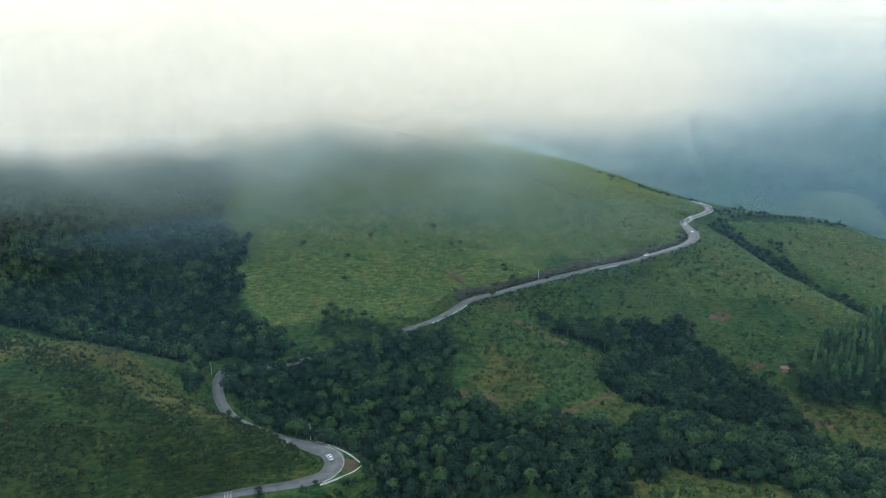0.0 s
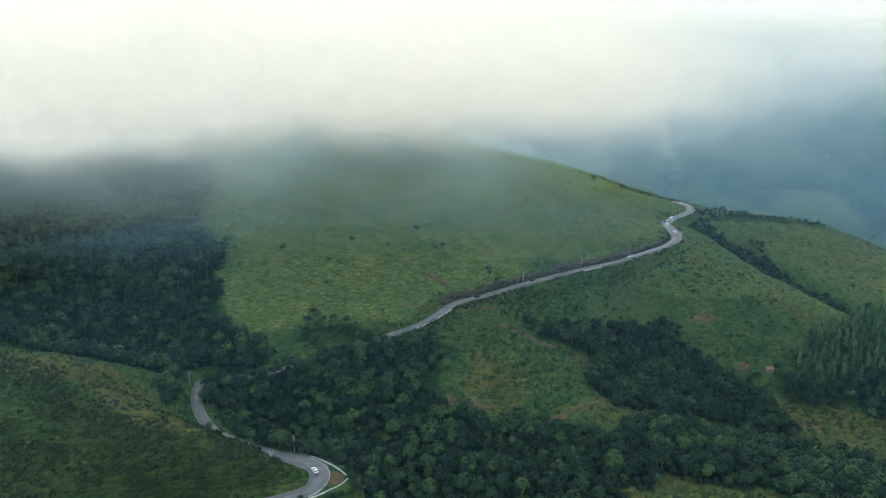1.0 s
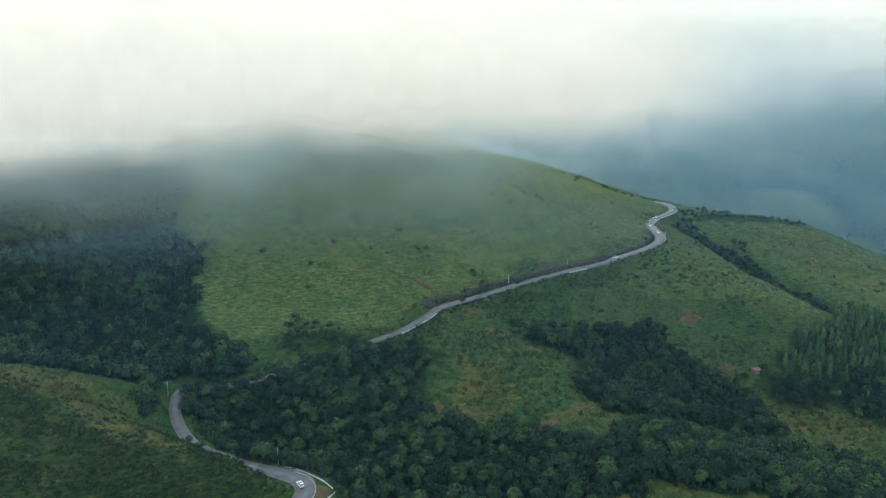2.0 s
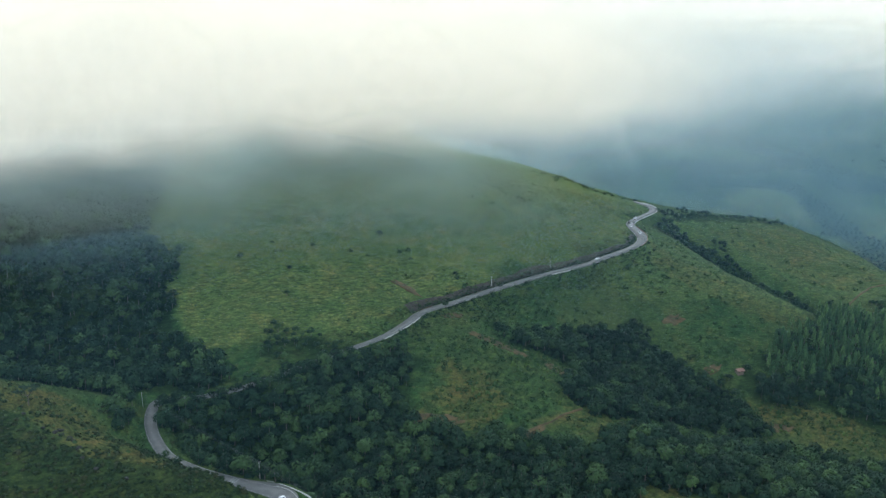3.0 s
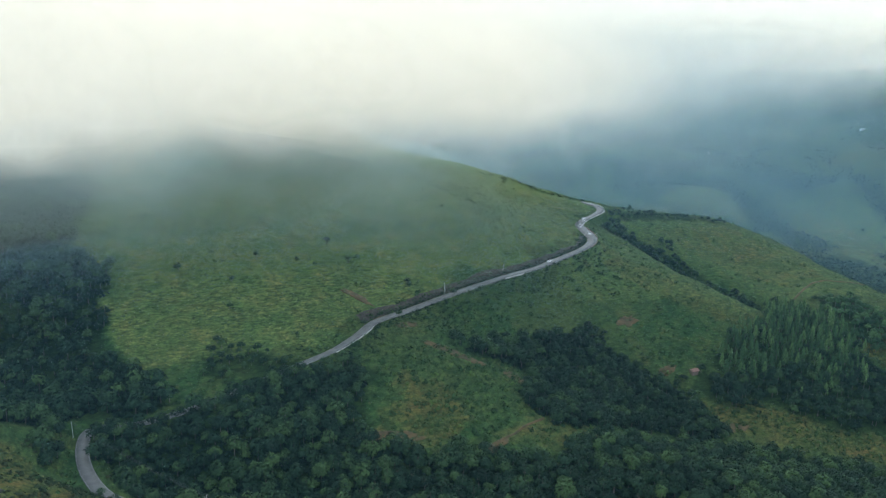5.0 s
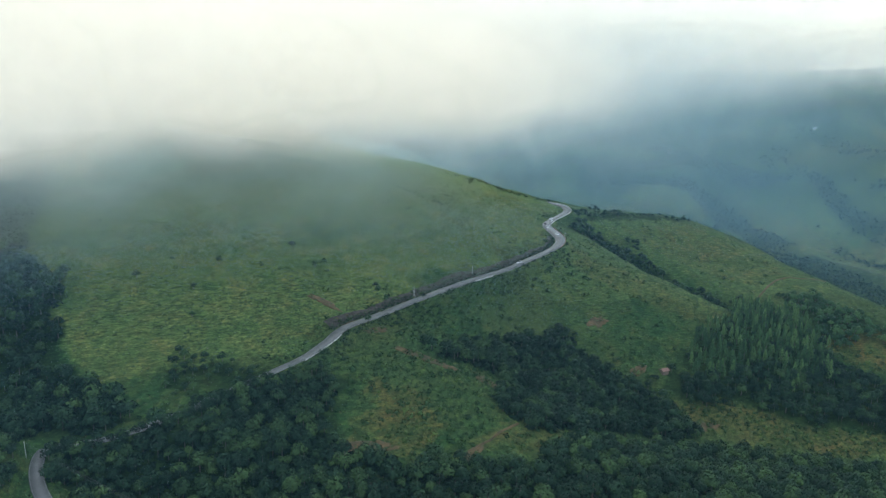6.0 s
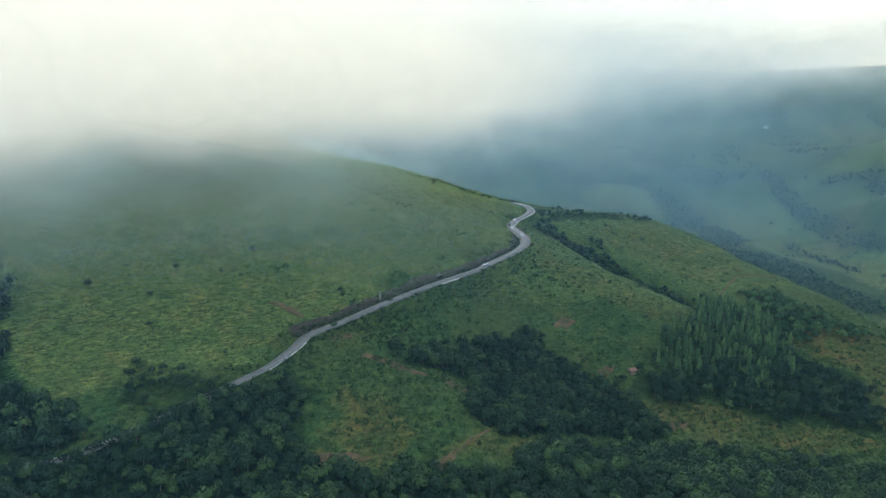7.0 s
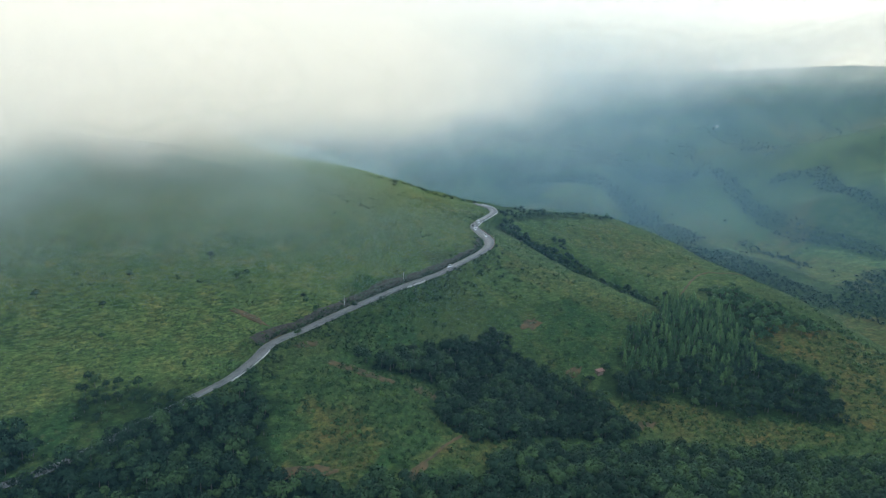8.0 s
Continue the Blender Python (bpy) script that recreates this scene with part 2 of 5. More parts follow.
KNOLL = [  # the same for the knoll, every 35 m
    [0.7, -0.1, -1.6, -18.1, -4.4],
    [-1.1, -2.3, 8.5, 18.7, 13.3],
    [-6.5, 1.5, -6.3, -8, -19.7],
    [-2.4, 2.6, 3.9, -0.2, 10.4],
]


def smooth_step(a, b, v):
    s = np.clip((v - a) / (b - a), 0, 1)
    return s * s * (3 - 2 * s)


def lattice(ix, iy, seed):
    h = np.sin(ix * 127.1 + iy * 311.7 + seed * 74.7) * 43758.5453
    return h - np.floor(h)


def value_noise(x, y, seed=0):
    """Smooth noise from 0 to 1 with cells one unit wide."""
    ix, iy = np.floor(x), np.floor(y)
    fx, fy = x - ix, y - iy
    fx, fy = fx * fx * (3 - 2 * fx), fy * fy * (3 - 2 * fy)
    a, b = lattice(ix, iy, seed), lattice(ix + 1, iy, seed)
    c, d = lattice(ix, iy + 1, seed), lattice(ix + 1, iy + 1, seed)
    return (a * (1 - fx) + b * fx) * (1 - fy) + (c * (1 - fx) + d * fx) * fy


def fractal(x, y, seed=0):
    return sum(0.5 ** k * value_noise(x * 2 ** k, y * 2 ** k, seed + k) for k in range(4)) / 1.875


def hump(x, y, cx, cy, h, rx, ry):
    return h * np.exp(-(((x - cx) / rx) ** 2 + ((y - cy) / ry) ** 2))


def trough(x, y, a, b, d0, d1, wide):
    """A straight hollow from a to b, d0 deep at its start and d1 at its end."""
    dx, dy = b[0] - a[0], b[1] - a[1]
    s = np.clip(((x - a[0]) * dx + (y - a[1]) * dy) / (dx * dx + dy * dy), 0, 1)
    d = np.hypot(x - a[0] - s * dx, y - a[1] - s * dy)
    return (d0 + (d1 - d0) * s) * np.exp(-(d / wide) ** 2)


def near_land(x, y):
    """The misty hill, the wooded slope beside it, the knoll and the valley below."""
    h = 8 + hump(x, y, 20, 690, 150, 210, 190) + hump(x, y, -300, 480, 90, 150, 200)
    h = h + hump(x, y, -150, 300, 24, 62, 38) + hump(x, y, -142, 392, -26, 55, 36) + hump(x, y, -64, 278, -2.2, 13, 10)
    h = h - np.maximum(trough(x, y, (297, 612), (331, 560), 3, 16, 18), trough(x, y, (331, 560), (359, 478), 16, 22, 20))
    for j, row in enumerate(SWELLS):
        for i, v in enumerate(row):
            h = h + v * np.exp(-((x + 320 - 90 * i) ** 2 + (y - 160 - 90 * j) ** 2) / 12168.0)
    for j, row in enumerate(KNOLL):
        for i, v in enumerate(row):
            h = h + v * np.exp(-((x + 180 - 35 * i) ** 2 + (y - 235 - 35 * j) ** 2) / 1152.0)
    return h


def far_land(x, y):
    """The broad valley behind and the long ridge that closes it."""
    s, u = 0.72 * x + 0.69 * y, 0.69 * x - 0.72 * y
    rise = smooth_step(1350, 2700, s)
    h = -70 + 308 * rise * (0.97 + 0.03 * np.sin(u / 420 + 0.6))
    h = h + 220 * rise * (1 - rise) * (0.5 * np.sin(u / 150 + s / 600) + 0.35 * np.sin(u / 83 - s / 310 + 1.7))
    fold = 1 - np.sqrt((2 * fractal(u / 330 + 0.3 * s / 330, s / 620, 71) - 1) ** 2 + 0.006) * 2.2  # sharp spurs between hollows
    h = h + 34 * fold * smooth_step(800, 1300, s) * (1 - 0.8 * smooth_step(2300, 2650, s))
    for hill in ((950, 1400, 40, 110, 190), (1310, 885, 146, 190, 240), (1020, 800, 30, 60, 130), (835, 1215, 30, 75, 75), (760, 1520, 50, 150, 160), (1080, 760, 18, 140, 120), (-500, 900, 170, 420, 420), (-700, 100, 120, 350, 400)):
        h = h + hump(x, y, *hill)
    return h


def natural(x, y):
    m = smooth_step(-520, -330, x) * (1 - smooth_step(520, 680, x)) * smooth_step(-60, 110, y) * (1 - smooth_step(770, 930, y))
    return far_land(x, y) * (1 - m) + near_land(x, y) * m


# ---- the road's line: x, y, height ----
LOWER = [
    (-79.7, 242.9, 26.4), (-57.3, 247.4, 27.6), (-40.2, 249.0, 28.8), (-29.1, 252.3, 29.9), (-25.4, 259.4, 30.9), (-28.0, 266.1, 31.6),
    (-33.9, 269.7, 32.2), (-44.8, 276.2, 32.6), (-54.8, 282.3, 33.0), (-63.7, 288.5, 33.3), (-73.8, 298.0, 33.6), (-81.4, 311.3, 33.9),
    (-86.6, 324.8, 34.3), (-89.7, 339.2, 34.8), (-88.7, 349.6, 35.5), (-80.0, 349.6, 36.3), (-67.1, 347.5, 37.2), (-46.3, 354.3, 38.4),
]
UPPER = [
    (-17.3, 373.5, 39.8), (5.6, 388.2, 41.5), (21.8, 396.8, 43.5), (36.5, 411.0, 45.5), (49.1, 425.8, 47.3), (71.1, 437.1, 48.8),
    (103.0, 457.5, 50.1), (143.9, 481.4, 51.4), (180.4, 498.3, 52.8), (193.8, 505.8, 54.2), (222.4, 524.7, 55.6), (238.2, 536.7, 56.9),
    (248.5, 550.1, 58.0), (254.0, 565.9, 59.1), (256.5, 582.5, 60.2), (260.1, 598.5, 61.5), (270.8, 610.5, 62.9), (284.9, 620.6, 64.5),
    (297.3, 631.3, 66.0), (302.5, 646.2, 67.4), (299.8, 659.2, 68.4), (294.8, 669.8, 69.4),
]


def spline(points, step=2.0):
    """Evenly spaced places along a smooth curve through the points."""
    p = np.array(points, float)
    p = np.vstack([2 * p[0] - p[1], p, 2 * p[-1] - p[-2]])
    out = []
    for i in range(1, len(p) - 2):
        n = max(2, int(np.linalg.norm(p[i + 1] - p[i]) / 0.5))
        s = np.linspace(0, 1, n, endpoint=False)[:, None]
        out.append(0.5 * (2 * p[i] + (p[i + 1] - p[i - 1]) * s + (2 * p[i - 1] - 5 * p[i] + 4 * p[i + 1] - p[i + 2]) * s ** 2 + (3 * p[i] - p[i - 1] - 3 * p[i + 1] + p[i + 2]) * s ** 3))
    out = np.vstack(out + [p[-2:-1]])
    for _ in range(3):
        out[1:-1, 2] = (out[:-2, 2] + out[1:-1, 2] * 2 + out[2:, 2]) / 4
    run = np.concatenate([[0], np.cumsum(np.linalg.norm(np.diff(out[:, :2], axis=0), axis=1))])
    at = np.arange(0, run[-1], step)
    return np.stack([np.interp(at, run, out[:, k]) for k in range(out.shape[1])], 1)


LINE = spline(LOWER + UPPER)
along = np.gradient(LINE[:, :2], axis=0)
along /= np.linalg.norm(along, axis=1)[:, None]
SIDE = np.stack([along[:, 1], -along[:, 0]], 1)  # to the right of the way uphill


def widening(x, y, reach):
    """How near each place of the road's line is to a bend at x, y."""
    return np.exp(-((LINE[:, 0] - x) ** 2 + (LINE[:, 1] - y) ** 2) / reach ** 2)


HALF = 2.6 + 1.2 * widening(-26, 260, 17) + 1.3 * widening(262, 568, 24) + 0.7 * smooth_step(20, 60, LINE[:, 0])


def road_near(x, y):
    """Distance to the road's line, its height there and its half width."""
    x, y = np.ravel(x), np.ravel(y)
    d, z, hw = np.full(x.shape, 1e9), np.zeros(x.shape), np.full(x.shape, 3.4)
    ok = np.where((x > -130) & (x < 345) & (y > 205) & (y < 705))[0]
    for k in range(0, len(ok), 20000):
        i = ok[k:k + 20000]
        q = (x[i, None] - LINE[None, :, 0]) ** 2 + (y[i, None] - LINE[None, :, 1]) ** 2
        j = q.argmin(1)
        d[i], z[i], hw[i] = np.sqrt(q[np.arange(len(i)), j]), LINE[j, 2], HALF[j]
    return d, z, hw


LAYBY = (-19.5, 257.5)


def ground_height(x, y):
    shape = np.shape(x)
    x, y = np.ravel(np.asarray(x, float)), np.ravel(np.asarray(y, float))
    h = natural(x, y)
    reach = np.hypot(x, y - 300)
    h = h + (fractal(x / 26, y / 26, 3) - 0.5) * 4.0 + (fractal(x / 7, y / 7, 9) - 0.5) * 1.3 * (reach < 900)
    h = h + (fractal(x / 120, y / 120, 5) - 0.5) * 22 * smooth_step(900, 1800, reach)
    d, z, hw = road_near(x, y)
    lay = np.hypot((x - LAYBY[0]) / 1.0, y - LAYBY[1])
    far = d > hw + 0.5
    d = np.minimum(d, np.where((lay < 12) & far, np.maximum(lay - 4, 0), 1e9))
    z = np.where((lay < 9) & far, 31.0, z)
    k = smooth_step(0, 1, np.clip((d - hw - 1.6) / np.where(h > z, 4.5, 7.0), 0, 1))
    return (h * k + (z - 0.22) * (1 - k)).reshape(shape)


def stretched(lo, hi, step, reach, grow=1.09, ahead=1.032):
    core = list(np.arange(lo, hi + 0.1, step))
    s, a, b = step, [], []
    e = lo
    while e > -reach:
        s *= grow
        e -= s
        a.append(e)
    s, e = step, hi
    while e < reach:
        s *= ahead if e < 1700 else grow
        e += s
        b.append(e)
    return np.array(a[::-1] + core + b)


gx, gy = np.meshgrid(stretched(-250, 480, 2.5, 4600), stretched(205, 700, 2.5, 4600))
nx, ny = gx.shape[1], gx.shape[0]
gz = ground_height(gx, gy)
cell = np.arange(nx * ny).reshape(ny, nx)
quads = np.stack([cell[:-1, :-1], cell[:-1, 1:], cell[1:, 1:], cell[1:, :-1]], -1).reshape(-1, 4)
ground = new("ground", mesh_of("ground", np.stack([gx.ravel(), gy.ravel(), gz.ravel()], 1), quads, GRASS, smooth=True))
tagged(ground, "rolling green grassy hills with olive and rusty tints", "ground", kind="structure")


# ---- the road ----
def ribbon(line, side, left, right, lift, mat, name):
    """A strip along a line, between two offsets to its right, with skirts."""
    n = len(line)
    left, right = np.broadcast_to(left, n), np.broadcast_to(right, n)
    a = np.column_stack([line[:, :2] + side * left[:, None], line[:, 2] + lift])
    b = np.column_stack([line[:, :2] + side * right[:, None], line[:, 2] + lift])
    c, d = a - [0, 0, 0.35], b - [0, 0, 0.35]
    v = np.concatenate([c, a, b, d])
    i = np.arange(n - 1)
    f = np.concatenate([np.stack([i + k * n, i + k * n + n, i + k * n + n + 1, i + k * n + 1], 1)[:, ::-1] for k in range(3)])
    return mesh_of(name, v, f, mat)


shoulder = 2.0 * widening(-31, 270, 10)  # paved apron outside the lower bend
road = new("road", ribbon(LINE, SIDE, -HALF, HALF + shoulder, 0.0, ASPHALT, "road"))
tagged(road, "winding two-lane road of worn grey asphalt", "road", kind="structure")
for s in (-1, 1):
    e = new("edge_line", ribbon(LINE, SIDE, s * (HALF - 0.3) - 0.035, s * (HALF - 0.3) + 0.035, 0.006, PAINT, "edge_line"))
    e.parent = road


# ---- plants: shapes made once ----
def leaf_clumps(centres, normals, size, rng):
    """Ragged leaf clumps: three-cornered sprays round the centres, facing along the normals."""
    n = len(centres)
    soft = normals + [0, 0, 0.15]
    normals = normals + rng.normal(0, 0.3, (n, 3)) + [0, 0, 0.25]
    normals /= np.linalg.norm(normals, axis=1)[:, None]
    up = np.where(np.abs(normals[:, 2:]) < 0.9, [[0, 0, 1.0]], [[1.0, 0, 0]])
    a = np.cross(up, normals)
    a /= np.linalg.norm(a, axis=1)[:, None]
    b = np.cross(normals, a)
    turn = rng.uniform(0, 6.28, n)[:, None]
    a, b = a * np.cos(turn) + b * np.sin(turn), b * np.cos(turn) - a * np.sin(turn)
    size = np.broadcast_to(size, n) * rng.uniform(0.55, 1.35, n)
    v = []
    for k in range(3):
        w = k * np.pi * 2 / 3 + rng.uniform(-0.5, 0.5, n)
        r = (size * rng.uniform(0.55, 1.0, n))[:, None]
        v.append(centres + a * np.cos(w)[:, None] * r + b * np.sin(w)[:, None] * r + normals * (rng.uniform(-0.25, 0.25, n) * size)[:, None])
    soft = soft + rng.normal(0, 0.14, (n, 3))
    return np.hstack([np.stack(v, 1).reshape(-1, 3), np.repeat(soft, 3, axis=0)])


def broad_crown(seed, count, size, height=10.0, radius=4.2, lobes=9):
    """A domed crown: one large leafy head with smaller lobes at uneven heights round it."""
    rng = np.random.default_rng(seed)
    share = rng.dirichlet(np.ones(lobes) * 6)
    share = np.concatenate([[0.34], share[1:] / share[1:].sum() * 0.66])
    c, nrm = [], []
    for k in range(lobes):
        ang, out = k * 2.4 + rng.uniform(-0.5, 0.5), radius * (0.08 if k == 0 else rng.uniform(0.45, 0.68))
        mid = np.array([np.cos(ang) * out, np.sin(ang) * out, height * (0.62 if k == 0 else rng.uniform(0.36, 0.60))])
        r = np.array([1, 1, 0.8]) * radius * (0.66 if k == 0 else rng.uniform(0.34, 0.50))
        m = max(6, int(count * share[k]))
        d = rng.normal(0, 1, (m, 3))
        d[:, 2] = np.abs(d[:, 2]) * 1.1 - 0.35
        d /= np.linalg.norm(d, axis=1)[:, None]
        at = mid + d * r * rng.uniform(0.75, 1.08, (m, 1))
        whole = at - [0, 0, height * 0.42]
        c.append(at)
        nrm.append(d * 0.55 + 0.75 * whole / np.linalg.norm(whole, axis=1)[:, None])
    c, nrm = np.concatenate(c), np.concatenate(nrm)
    nrm /= np.linalg.norm(nrm, axis=1)[:, None]
    return leaf_clumps(c, nrm, size, rng)


def slender_crown(seed, count, size, height=14.0, radius=2.0):
    """A tall tapering crown of drooping sprays."""
    rng = np.random.default_rng(seed)
    s = rng.uniform(0, 1, count) ** 0.8
    ang = rng.uniform(0, 6.28, count)
    wob = 1 + 0.3 * np.sin(ang * 3 + s * 17 + seed)
    r = radius * (1 - s) ** 0.7 * wob * rng.uniform(0.6, 1.05, count) + 0.15
    c = np.stack([np.cos(ang) * r, np.sin(ang) * r, height * (0.15 + 0.85 * s)], 1)
    nrm = np.stack([np.cos(ang), np.sin(ang), np.full(count, 0.7)], 1)
    return leaf_clumps(c, nrm, size, rng)


def bush_crown(seed, count, size, radius=1.3):
    rng = np.random.default_rng(seed)
    d = rng.normal(0, 1, (count, 3))
    d[:, 2] = np.abs(d[:, 2])
    d /= np.linalg.norm(d, axis=1)[:, None]
    wob = 1 + 0.35 * np.sin(np.arctan2(d[:, 1], d[:, 0]) * 3 + seed)
    c = d * np.array([radius, radius, radius * 0.85]) * (wob * rng.uniform(0.7, 1.05, count))[:, None]
    return leaf_clumps(c, d, size, rng)


def grass_tuft(seed):
    """A low tussock: sheaves of blades that lean together from a ragged foot."""
    rng = np.random.default_rng(seed)
    v = []
    for k in range(5):
        ang = k * 1.257 + rng.uniform(-0.3, 0.3)
        d = np.array([np.cos(ang), np.sin(ang), 0])
        q = np.array([-d[1], d[0], 0]) * rng.uniform(0.35, 0.55)
        base = d * rng.uniform(0.5, 0.85) - [0, 0, 0.25]
        tip = d * rng.uniform(0.0, 0.3) + [0, 0, rng.uniform(0.35, 0.7)]
        v += [base - q, base + q, tip + q * 0.3, tip + q * 0.3, tip - q * 0.4, base - q]
    v = np.array(v)
    n = v * [0.7, 0.7, 0.3] + [0, 0, 0.8]
    return np.hstack([v, n])


def trunk_verts(height, r, sides=5):
    a = np.arange(sides) * 2 * np.pi / sides
    ring = lambda rr, z, dx: np.stack([np.cos(a) * rr + dx, np.sin(a) * rr, np.full(sides, z)], 1)
    return np.concatenate([ring(r, -0.6, 0), ring(r * 0.35, height, 0.25)])


def trunk_faces(sides=5):
    i = np.arange(sides)
    j = (i + 1) % sides
    return np.stack([i, j, j + sides, i + sides], 1)


BROAD = [broad_crown(10 + k, 420, 0.47, 6.8 + 0.9 * (k % 3), 3.3 + 0.3 * (k % 2), 5 + k % 4) for k in range(8)]
BROAD_FAR = [broad_crown(30 + k, 210, 0.72, 6.8 + 0.9 * (k % 3), 3.4 + 0.3 * (k % 2), 4 + k % 3) for k in range(6)]
SLENDER = [slender_crown(50 + k, 240, 0.55, 9.0 + 1.5 * (k % 4), 1.9 + 0.3 * (k % 3)) for k in range(7)]
BUSHES = [bush_crown(70 + k, 42, 0.46) for k in range(6)]
TUFTS = [grass_tuft(90 + k) for k in range(8)]


def gather(name, label, category, places, shapes, mat, seed, trunks=True, tone_spread=0.92, tone_base=-0.06, sizes=(0.6, 1.4), lift=0.0):
    """Many plants as one object: each is one of the shapes, turned and scaled, on the ground."""
    if len(places) == 0:
        return
    rng = np.random.default_rng(seed)
    places = np.asarray(places, float)
    z = ground_height(places[:, 0], places[:, 1])
    pick = rng.integers(0, len(shapes), len(places))
    verts, tones, norms, tallness = [], [], [], np.ones(len(places))
    for k, shape in enumerate(shapes):
        at = np.where(pick == k)[0]
        if len(at) == 0:
            continue
        ang, s = rng.uniform(0, 6.28, len(at)), rng.uniform(*sizes, len(at))
        tall = s * rng.uniform(0.85, 1.2, len(at))
        tallness[at] = tall
        ca, sa = np.cos(ang) * s, np.sin(ang) * s
        x = shape[None, :, 0] * ca[:, None] - shape[None, :, 1] * sa[:, None] + places[at, 0:1]
        y = shape[None, :, 0] * sa[:, None] + shape[None, :, 1] * ca[:, None] + places[at, 1:2]
        w = shape[None, :, 2] * tall[:, None] + z[at][:, None] + lift
        verts.append(np.stack([x, y, w], -1).reshape(-1, 3))
        ca, sa = np.cos(ang)[:, None], np.sin(ang)[:, None]
        norms.append(np.stack([shape[None, :, 3] * ca - shape[None, :, 4] * sa, shape[None, :, 3] * sa + shape[None, :, 4] * ca, shape[None, :, 5] + 0 * ca], -1).reshape(-1, 3))
        tone = tone_base + tone_spread * rng.beta(2, 2.6, len(at))
        tones.append(np.repeat(tone, len(shape)))
    verts, tones, norms = np.concatenate(verts), np.concatenate(tones), np.concatenate(norms)
    norms /= np.linalg.norm(norms, axis=1)[:, None]
    ob = new(name, mesh_of(name, verts, np.arange(len(verts)).reshape(-1, 3), mat, tones, normals=norms))
    tagged(ob, label, category, kind="stuff")
    if trunks:
        tv, tf, v, f = trunk_verts(4.6, 0.2), trunk_faces(), [], []
        for k, (px, py) in enumerate(places):
            v.append(tv * tallness[k] + [px, py, z[k]])
            f.append(tf + len(tv) * k)
        stems = new("trunks", mesh_of("trunks", np.concatenate(v), np.concatenate(f), BARK))
        stems.parent = ob
        tagged(stems, kind="stuff")
    return ob


def inside(poly, x, y):
    """Which places lie within a closed outline of the plan."""
    hit = np.zeros(len(x), bool)
    for (ax, ay), (bx, by) in zip(poly, poly[1:] + poly[:1]):
        cross = (ay > y) != (by > y)
        with np.errstate(divide="ignore", invalid="ignore"):
            hit ^= cross & (x < (bx - ax) * (y - ay) / (by - ay if by != ay else 1e-9) + ax)
    return hit


def scatter(lo, hi, step, seed):
    rng = np.random.default_rng(seed)
    px, py = np.meshgrid(np.arange(lo[0], hi[0], step), np.arange(lo[1], hi[1], step * 0.87))
    px = px + (np.arange(px.shape[0]) % 2)[:, None] * step / 2
    p = np.stack([px.ravel(), py.ravel()], 1)
    return p + rng.uniform(-0.36, 0.36, p.shape) * step


# ---- woods: outlines of the plan ----
WOOD_SLOPE = [(-240, 338), (-330, 420), (-380, 600), (-300, 760), (-130, 690), (-116, 570), (-128, 522), (-124, 481), (-98, 464), (-96, 421), (-77, 396), (-60, 362), (-67, 356), (-98, 356), (-104, 344), (-128, 346), (-165, 340)]
WOOD_VALLEY = [(-80, 343), (-60, 341), (-40, 345), (-12, 366), (8, 380), (28, 389), (43, 382), (30, 351), (29, 330), (43, 317), (76, 303), (104, 304), (150, 319), (215, 337), (279, 328), (372, 292), (300, 240), (223, 203), (186, 215), (170, 254), (150, 260), (122, 266), (98, 259), (80, 248), (60, 248), (20, 246), (-2, 225), (-6, 257), (-20, 277), (-36, 283), (-60, 296), (-70, 312), (-80, 330)]
WOOD_MIDDLE = [(91, 402), (135, 434), (197, 455), (205, 440), (219, 425), (226, 408), (240, 392), (238, 360), (212, 352), (174, 350), (125, 338), (114, 362), (138, 394), (121, 399)]
WOOD_HUT = [(256, 414), (268, 402), (297, 398), (322, 384), (371, 393), (394, 381), (408, 368), (402, 349), (386, 329), (364, 336), (346, 347), (311, 355), (297, 365), (285, 381), (256, 385), (244, 398)]
WOOD_SLENDER = [(270, 416), (303, 432), (338, 449), (376, 466), (378, 432), (373, 410), (379, 395), (364, 385), (322, 380), (300, 394), (271, 400)]
WOOD_GULLY = [(284, 602), (302, 618), (344, 568), (374, 482), (346, 464), (320, 548), (296, 582)]
WOOD_BEND = [(304, 627), (344, 651), (387, 645), (422, 637), (424, 622), (400, 630), (360, 629), (320, 622)]
WOOD_EAST = [(408, 476), (422, 462), (428, 440), (446, 410), (458, 384), (431, 392), (390, 402), (388, 419), (396, 449)]
WOOD_FOOT = [(-44, 397), (-21, 402), (-3, 391), (9, 384), (-16, 372), (-41, 381)]
ALL_WOODS = [WOOD_SLOPE, WOOD_VALLEY, WOOD_MIDDLE, WOOD_HUT, WOOD_SLENDER, WOOD_GULLY, WOOD_BEND, WOOD_EAST, WOOD_FOOT]


KNOLL_SCRUB = [(-260, 215), (-85, 225), (-60, 252), (-34, 256), (-36, 268), (-60, 274), (-78, 288), (-100, 308), (-140, 305), (-190, 300), (-260, 300)]
fx, fy = gx.ravel(), gy.ravel()
wobble = (fractal(fx / 14, fy / 14, 23) - 0.5) * 16
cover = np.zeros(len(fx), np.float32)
# dark floor colour under every wood, for litter and the shade between trees
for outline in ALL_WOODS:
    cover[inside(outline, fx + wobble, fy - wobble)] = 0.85


